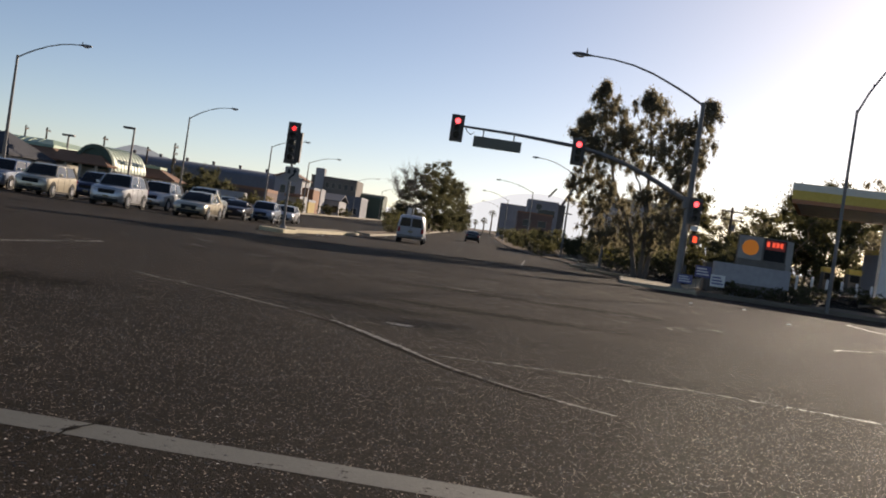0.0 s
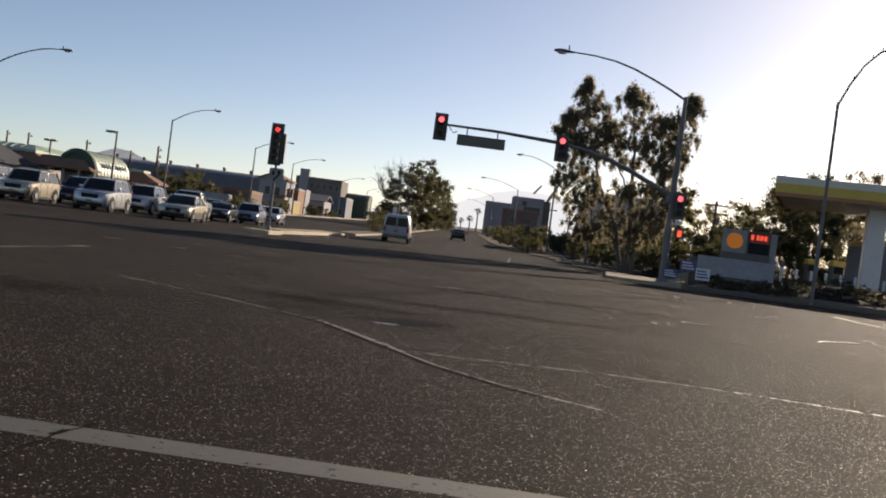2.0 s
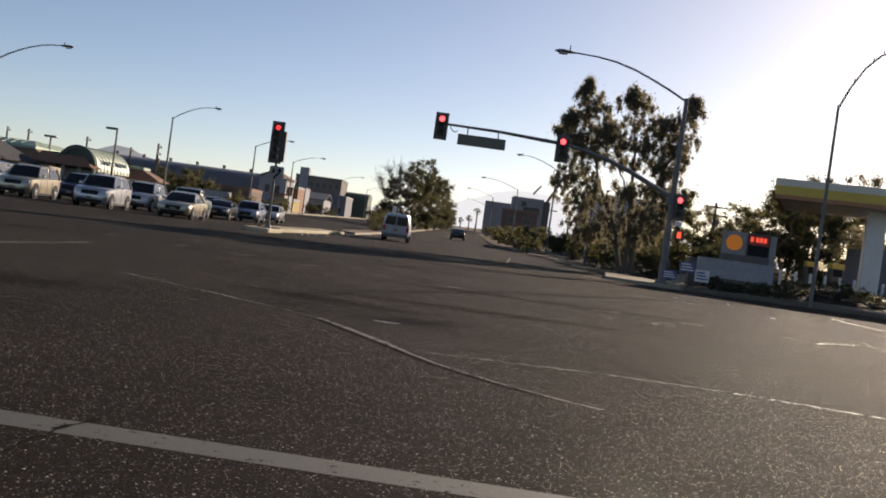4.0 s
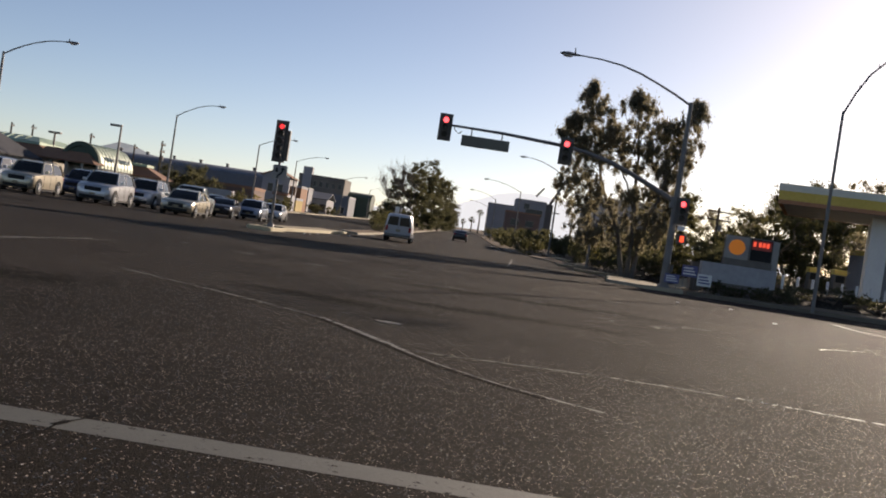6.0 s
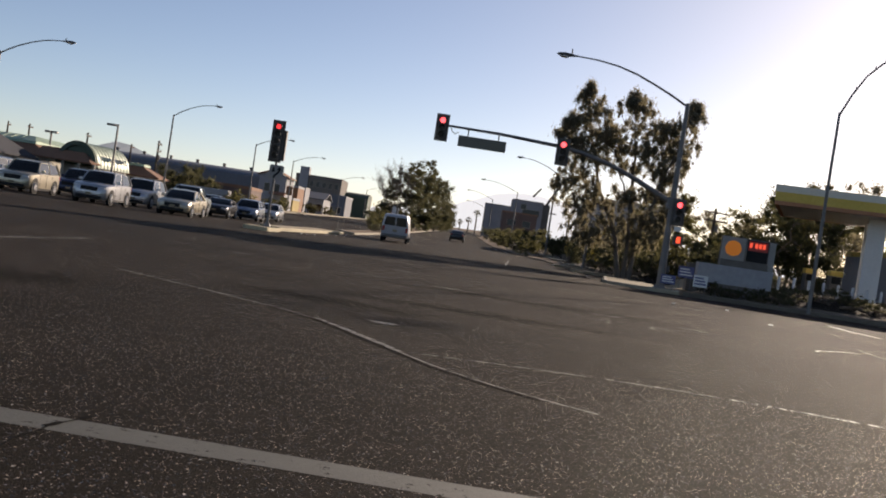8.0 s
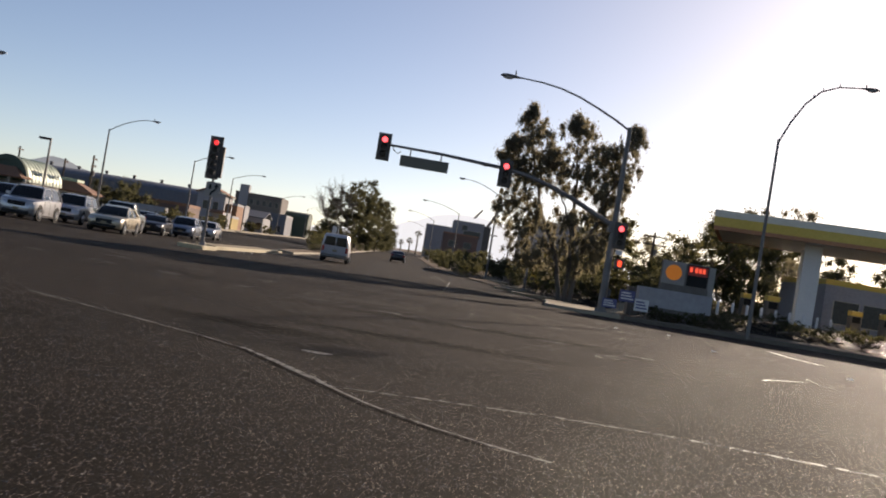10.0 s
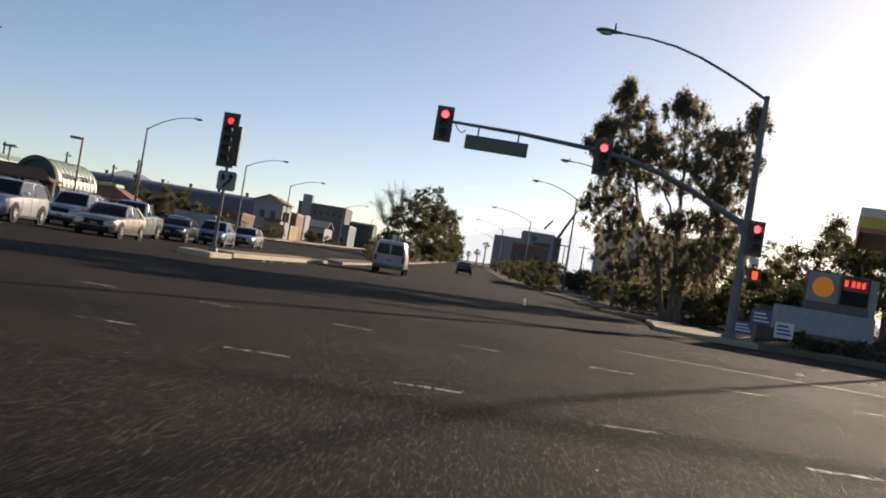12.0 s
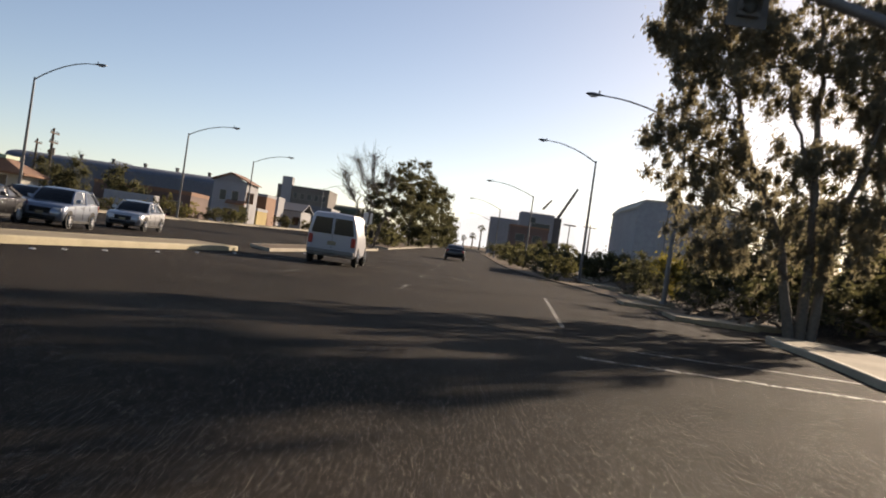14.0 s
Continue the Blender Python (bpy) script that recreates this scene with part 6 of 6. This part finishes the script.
house("green_hall", -38.4, -30.6, 312, 325, 6.4, DARK_GREEN, DARK_GREEN, "dark green hall with an arched roof", "arch", 1.6)
house("low_store", -30.5, -26.5, 360, 372, 6.6, BLUE_WALL, GREY_WALL, "distant low grey store", "flat")
# right side
block = empty("grey_block", pose(22.6, 137.0, gz(14, 129) - 0.1), "large plain grey block building behind the shrubs", "building")
bm = bmesh.new()
front = [(-6.5, 0), (4.0, 0), (4.0, 7.9), (2.1, 7.95), (-3.0, 7.95), (-5.8, 7.8), (-6.5, 7.1)]
loft(bm, [[(a, sy, b) for a, b in front] for sy in (-8, 8)])
part("wall", bm, GREY_WALL, block)
bm = bmesh.new()
edge = [(-6.58, 7.0), (-5.86, 7.77), (-3.0, 7.92), (4.06, 7.88)]
loft(bm, [[(a, sy, b + up) for a, b in edge for up in (0.0,)] + [(a, sy, b + 0.22) for a, b in edge[::-1]] for sy in (-8.08, 8.08)])
part("roof_edge", bm, TRIM, block, "pale roof edging with a cut corner")
for i in range(3):
    bm = bmesh.new()
    box(bm, -3.6 + 2.6 * i, -3.54 + 2.6 * i, -8.015, -7.98, 0, 7.6)
    part("wall_joint", bm, BROWN_WALL, block)
house("sign_building", 8.2, 19.6, 420, 432, 13.8, GREY_BLUE, GREY_BLUE, "blue-grey block seen far along the road", "flat")
house("far_block", 17.7, 29.3, 380, 395, 14.8, GREY_BLUE, STUCCO, "grey block with pale upper panels far along the road", "flat", windows=[(-1.6, 12.6, 2.0, 2.0), (1.4, 10.4, 6.4, 2.6)])
house("far_store", 12.5, 24.0, 330, 340, 9.4, RED_WALL, SHINGLE, "low reddish store behind roadside shrubs", "flat", windows=[(-2.5, 6.2, 2.6, 2.0), (2.5, 6.2, 2.6, 2.0)])
crane = empty("crane", pose(30.6, 384, gz(29, 384) + 1.3), "dark crane with a raised lattice boom behind the blocks", "crane")
bm = bmesh.new()
tube(bm, [(0.0, 0, 12.8), (5.8, 0, 24.4)], [0.55, 0.38], 6)
part("boom", bm, DARK_STEEL, crane, "raised dark boom")
bm = bmesh.new()
tube(bm, [(-5.4, 0, 15.6), (-2.7, 0, 19.2)], [0.4, 0.3], 6)
part("jib", bm, DARK_STEEL, crane)
bm = bmesh.new()
box(bm, -1.5, 1.5, -1.5, 1.5, -1.4, 13.2, 0.1)
part("mast", bm, DARK_STEEL, crane)

# ---- filling station ----
FASCIA_Y = surf("yellow_fascia", (0.62, 0.42, 0.06), (0.74, 0.52, 0.10), 0.8, 0.45)
FASCIA_W = surf("cream_fascia", (0.66, 0.62, 0.50), (0.76, 0.72, 0.60), 0.8, 0.45)
FASCIA_R = surf("rust_fascia", (0.40, 0.16, 0.07), (0.50, 0.22, 0.10), 0.8, 0.5)
LED = glow("red_led", (1.0, 0.10, 0.05), 0.8)
# slight emission added to brighten the emblem; no lamp is built behind it
PANEL_ORANGE = glow("glowing_orange_panel", (0.85, 0.26, 0.03), 0.14)
PANEL_RED = surf("red_panel", (0.45, 0.04, 0.03), (0.55, 0.06, 0.04), 1.0, 0.4)
PURPLE = surf("blue_sign_print", (0.085, 0.085, 0.19), (0.115, 0.115, 0.25), 2.0, 0.5)
cg = gz(26, 66)
can = empty("canopy", pose(18.9, 62.0, cg, 0, 0, -20) @ pose(13.1, 5.2, 0), "filling station canopy with a yellow and cream band on white columns", "canopy")
for (za, zb2, mt, lab, out) in ((5.18, 5.42, FASCIA_R, "rust lower band", 0.0), (5.42, 5.98, FASCIA_Y, "yellow band", 0.03), (5.98, 6.42, FASCIA_W, "cream top band", 0.06)):
    bm = bmesh.new()
    for a in ((-13.1 - out, 13, -5.2 - out, -4.95), (-13.1 - out, 13, 4.95, 5.2 + out), (-13.1 - out, -12.85, -4.95, 4.95), (12.85, 13.1, -4.95, 4.95)):
        box(bm, a[0], a[1], a[2], a[3], za, zb2)
    part("fascia", bm, mt, can, lab)
bm = bmesh.new()
box(bm, -12.85, 12.85, -4.95, 4.95, 5.2, 5.4)
box(bm, -12.85, 12.85, -4.95, 4.95, 6.2, 6.3)
part("soffit", bm, WHITE, can)
for cx in (-7.0, 1.0, 9.0):
    for cy in (-2.6, 2.6):
        bm = bmesh.new()
        box(bm, cx - 0.55, cx + 0.55, cy - 0.3, cy + 0.3, 0, 5.2, 0.05)
        part("column", bm, WHITE, can, "white clad column")
for px, py in ((25.0, 66.6), (25.0, 71.4), (33.0, 66.6), (33.0, 71.4)):
    p = empty("fuel_pump", pose(px, py, gz(px, py)), "grey fuel pump on a concrete island under the canopy", "fuel pump", "fuel pumps")
    for a, mt, nm in (((-0.4, 0.4, -0.3, 0.3, 0.15, 1.4), BROWN_WALL, "pump_body"), ((-0.42, 0.42, -0.32, 0.32, 1.4, 1.75), FASCIA_Y, "pump_top"), ((-0.3, 0.3, -0.33, -0.29, 0.9, 1.35), BLACK, "display"), ((-0.9, 0.9, -0.6, 0.6, 0.0, 0.15), CONCRETE, "pump_island")):
        bm = bmesh.new()
        box(bm, *a, 0.02)
        part(nm, bm, mt, p)
store = house("station_store", 36, 56, 84, 94, 4.0, STUCCO, FASCIA_Y, "pale filling station store under a yellow roof edge", "flat", windows=[(-8 + 2.6 * i, 1.7, 2.2, 1.9) for i in range(4)])

mon = empty("price_sign", pose(14.95, 52.6, 1.03) @ Matrix.Diagonal((0.93, 0.93, 0.93, 1)), "low dark price sign with an orange emblem and red digits", "price sign")
# emblem panel and post are white, painted in the shade-grey plate colour
for a, mt, nm, lab in (((-2.6, 1.62, -0.30, 0.30, -0.2, 0.86), GREY_WALL, "base", "long pale block base wall"), ((-1.45, 1.45, -0.26, 0.26, -1.15, -0.2), BROWN_WALL, "footing", "dark footing of the sign"), ((-1.42, 1.30, -0.24, 0.24, 0.86, 1.2), BROWN_WALL, "plinth", "dark band under the panels"), ((-1.42, 1.32, -0.20, 0.20, 1.2, 2.55), BROWN_WALL, "cabinet", "dark sign cabinet"), ((-1.45, -0.12, -0.225, -0.19, 1.24, 2.52), SHADE_PLATE, "emblem_panel", "white panel behind the emblem"), ((1.24, 1.58, -0.24, 0.24, 0.0, 2.5), SHADE_PLATE, "post", "white side post of the sign"), ((0.0, 1.18, -0.215, -0.19, 1.28, 2.48), BLACK, "digit_panel", "dark digit panel"), ((0.04, 1.14, -0.222, -0.21, 1.90, 2.44), PANEL_RED, "red_panel", "")):
    bm = bmesh.new()
    box(bm, *a, 0.015 if nm in ("base", "cabinet", "post") else 0)
    part(nm, bm, mt, mon, lab)
bm = bmesh.new()
o = [(-0.79 + 0.46 * math.cos(a) * (1 + 0.03 * math.cos(8 * a)), 1.88 + 0.46 * math.sin(a) * (0.9 if math.sin(a) < 0 else 1)) for a in (2 * math.pi * k / 40 for k in range(40))]
vs = [[bm.verts.new((px, yy, pz)) for px, pz in o] for yy in (-0.25, -0.22)]
bm.faces.new(vs[0])
bm.faces.new(vs[1][::-1])
for i in range(40):
    bm.faces.new((vs[0][i], vs[0][(i + 1) % 40], vs[1][(i + 1) % 40], vs[1][i]))
part("emblem", bm, PANEL_ORANGE, mon, "plain rounded orange emblem with a slight added glow")
for i, dx in enumerate((0.18, 0.48, 0.70, 0.92)):
    bm = bmesh.new()
    box(bm, dx - 0.07, dx + 0.07, -0.232, -0.221, 2.08, 2.34)
    part("digit_bar", bm, LED, mon, "glowing red bar")

for lx, ly, lz, w, h, mt in ((10.35, 48.9, 0.35, 0.75, 0.45, PURPLE), (11.95, 52.3, 0.75, 0.85, 0.60, PURPLE), (12.25, 50.2, 0.40, 0.75, 0.60, WHITE), (13.4, 53.5, 0.4, 0.7, 0.5, PURPLE)):
    g = gz(lx, ly)
    s = empty("lawn_sign", pose(lx, ly, g + 0.08, 0, 0, 8), "small blue and white lawn sign on wire legs by the kerb", "lawn sign", "lawn signs")
    bm = bmesh.new()
    box(bm, -w / 2, w / 2, -0.01, 0.01, lz, lz + h)
    part("sign_board", bm, mt, s)
    for k in range(3):
        bm = bmesh.new()
        box(bm, -w * 0.4, w * (0.4 - 0.1 * k), -0.016, -0.009, lz + h * (0.2 + 0.25 * k), lz + h * (0.32 + 0.25 * k))
        part("print_bar", bm, WHITE if mt is PURPLE else PURPLE, s)
    for lx2 in (-w * 0.35, w * 0.35):
        bm = bmesh.new()
        tube(bm, [(lx2, 0, -0.1), (lx2, 0, lz + 0.05)], 0.012, 5)
        part("wire_leg", bm, STEEL, s)
for i in range(9):
    bx, by = 18.5 + 0.95 * i, 57.6 + 0.25 * i
    b = empty("bollard", pose(bx, by, gz(bx, by) - 0.02), "short white bollard along the lot edge", "bollard", "bollards along the lot")
    bm = bmesh.new()
    cyl(bm, pose(0, 0, 0), 0.08, 0.08, 0.75, 10)
    part("post", bm, WHITE, b)
    bm = bmesh.new()
    cyl(bm, pose(0, 0, 0.75), 0.08, 0.03, 0.06, 10)
    part("cap", bm, WHITE, b)

ub = empty("signal_cabinet", pose(13.2, 56.0, gz(13.2, 56) - 0.05), "dark grey steel signal control cabinet on the corner", "utility cabinet")
for a, nm in (((-0.4, 0.4, -0.35, 0.35, 0.0, 1.5), "body"), ((-0.36, 0.36, -0.37, -0.34, 0.1, 1.4), "door"), ((-0.44, 0.44, -0.40, 0.40, 1.5, 1.56), "lid")):
    bm = bmesh.new()
    box(bm, *a, 0.02)
    part(nm, bm, HOUSING, ub)

# ---- small things along the road ----
for k, (rx, ry) in enumerate(((-8.75, 55.0), (-8.7, 56.6), (-8.6, 58.9), (-8.4, 62.6), (-8.3, 66.5), (-8.1, 71.0), (-7.6, 84.0), (-7.4, 92.0), (7.4, 33.5), (9.6, 35.0), (8.8, 27.5), (11.0, 24.0), (12.4, 21.0))):
    m = empty("road_marker", pose(rx, ry, gz(rx, ry)), "small white reflective marker on the road beside the kerb", "road marker", "road markers")
    bm = bmesh.new()
    loft(bm, [[(-0.07, -0.06, 0.0), (0.07, -0.06, 0.0), (0.06, 0.06, 0.0), (-0.06, 0.06, 0.0)], [(-0.05, -0.03, 0.022), (0.05, -0.03, 0.022), (0.045, 0.03, 0.022), (-0.045, 0.03, 0.022)]])
    part("marker_body", bm, WHITE, m)
    bm = bmesh.new()
    box(bm, -0.045, 0.045, 0.045, 0.06, 0.004, 0.016)
    part("reflector", bm, LAMP_GLASS, m, "clear reflector")
ms = empty("road_sign", pose(-8.15, 118.0, gz(-8, 118)), "white road sign on a thin post on the median", "road sign")
bm = bmesh.new()
tube(bm, [(0, 0, -0.1), (0, 0, 3.2)], 0.035, 6)
part("post", bm, STEEL, ms)
bm = bmesh.new()
box(bm, -0.38, 0.38, -0.07, -0.04, 2.2, 3.15, 0.01)
part("sign_plate", bm, WHITE, ms)
for nm, x0, x1, z0, z1, mt, lab in (("yellow_board", -32.7, -31.5, 0.2, 2.5, STUCCO_YELLOW, "ochre painted board standing beside the stucco front"), ("orange_board", -31.9, -30.8, 3.0, 4.6, STUCCO_PINK, "orange shop sign board on a thin post")):
    b = empty(nm, pose((x0 + x1) / 2, 176.2, gz(-32, 176)), lab, "sign board")
    bm = bmesh.new()
    box(bm, -(x1 - x0) / 2, (x1 - x0) / 2, -0.06, 0.06, z0, z1, 0.02)
    part("board", bm, mt, b)
    bm = bmesh.new()
    tube(bm, [(0, 0.1, -0.1), (0, 0.1, z1 - 0.05)], 0.05, 6)
    part("post", bm, STEEL, b)

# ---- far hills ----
# emission stands in for the haze over the hills; their base colour is near black
HILL_GLOW = glow("far_hill_haze_glow", (0.62, 0.69, 0.77), 0.95)
HILL_GLOW_W = glow("west_hill_haze_glow", (0.46, 0.58, 0.70), 0.27)
for far in (HILL_GLOW, HILL_GLOW_W):
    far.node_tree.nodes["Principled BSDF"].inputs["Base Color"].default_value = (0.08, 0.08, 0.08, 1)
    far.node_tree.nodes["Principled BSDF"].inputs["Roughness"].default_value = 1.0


def hills(name, y, xs, zs, label, sd, mat=HILL_GLOW):
    bm = bmesh.new()
    rnd = random.Random(sd)
    rows = [[], [], []]
    n = 60
    for i in range(n + 1):
        x = xs[0] + (xs[-1] - xs[0]) * i / n
        z = float(np.interp(x, xs, zs)) + (rnd.random() - 0.5) * 0.05 * max(zs)
        rows[0].append(bm.verts.new((x, y - 500, 0)))
        rows[1].append(bm.verts.new((x, y, max(1, z))))
        rows[2].append(bm.verts.new((x, y + 600, 0)))
    for a, b in zip(rows, rows[1:]):
        for k in range(n):
            bm.faces.new((a[k], a[k + 1], b[k + 1], b[k]))
    tagged(finish(name, bm, mat), label, "mountain", kind="structure")


hills("backdrop_east", 3600, (-1400, -500, -130, 0, 90, 190, 330, 520, 900, 1800), (10, 50, 100, 140, 180, 200, 196, 150, 95, 20), "mountain far behind the road, glowing pale blue-grey for haze", 3)
hills("backdrop_west", 2400, (-2400, -1500, -1000, -940, -846, -786, -600, -200), (50, 55, 66, 84, 116, 96, 60, 10), "hill far behind the roofs, glowing pale blue-grey for haze", 4, HILL_GLOW_W)
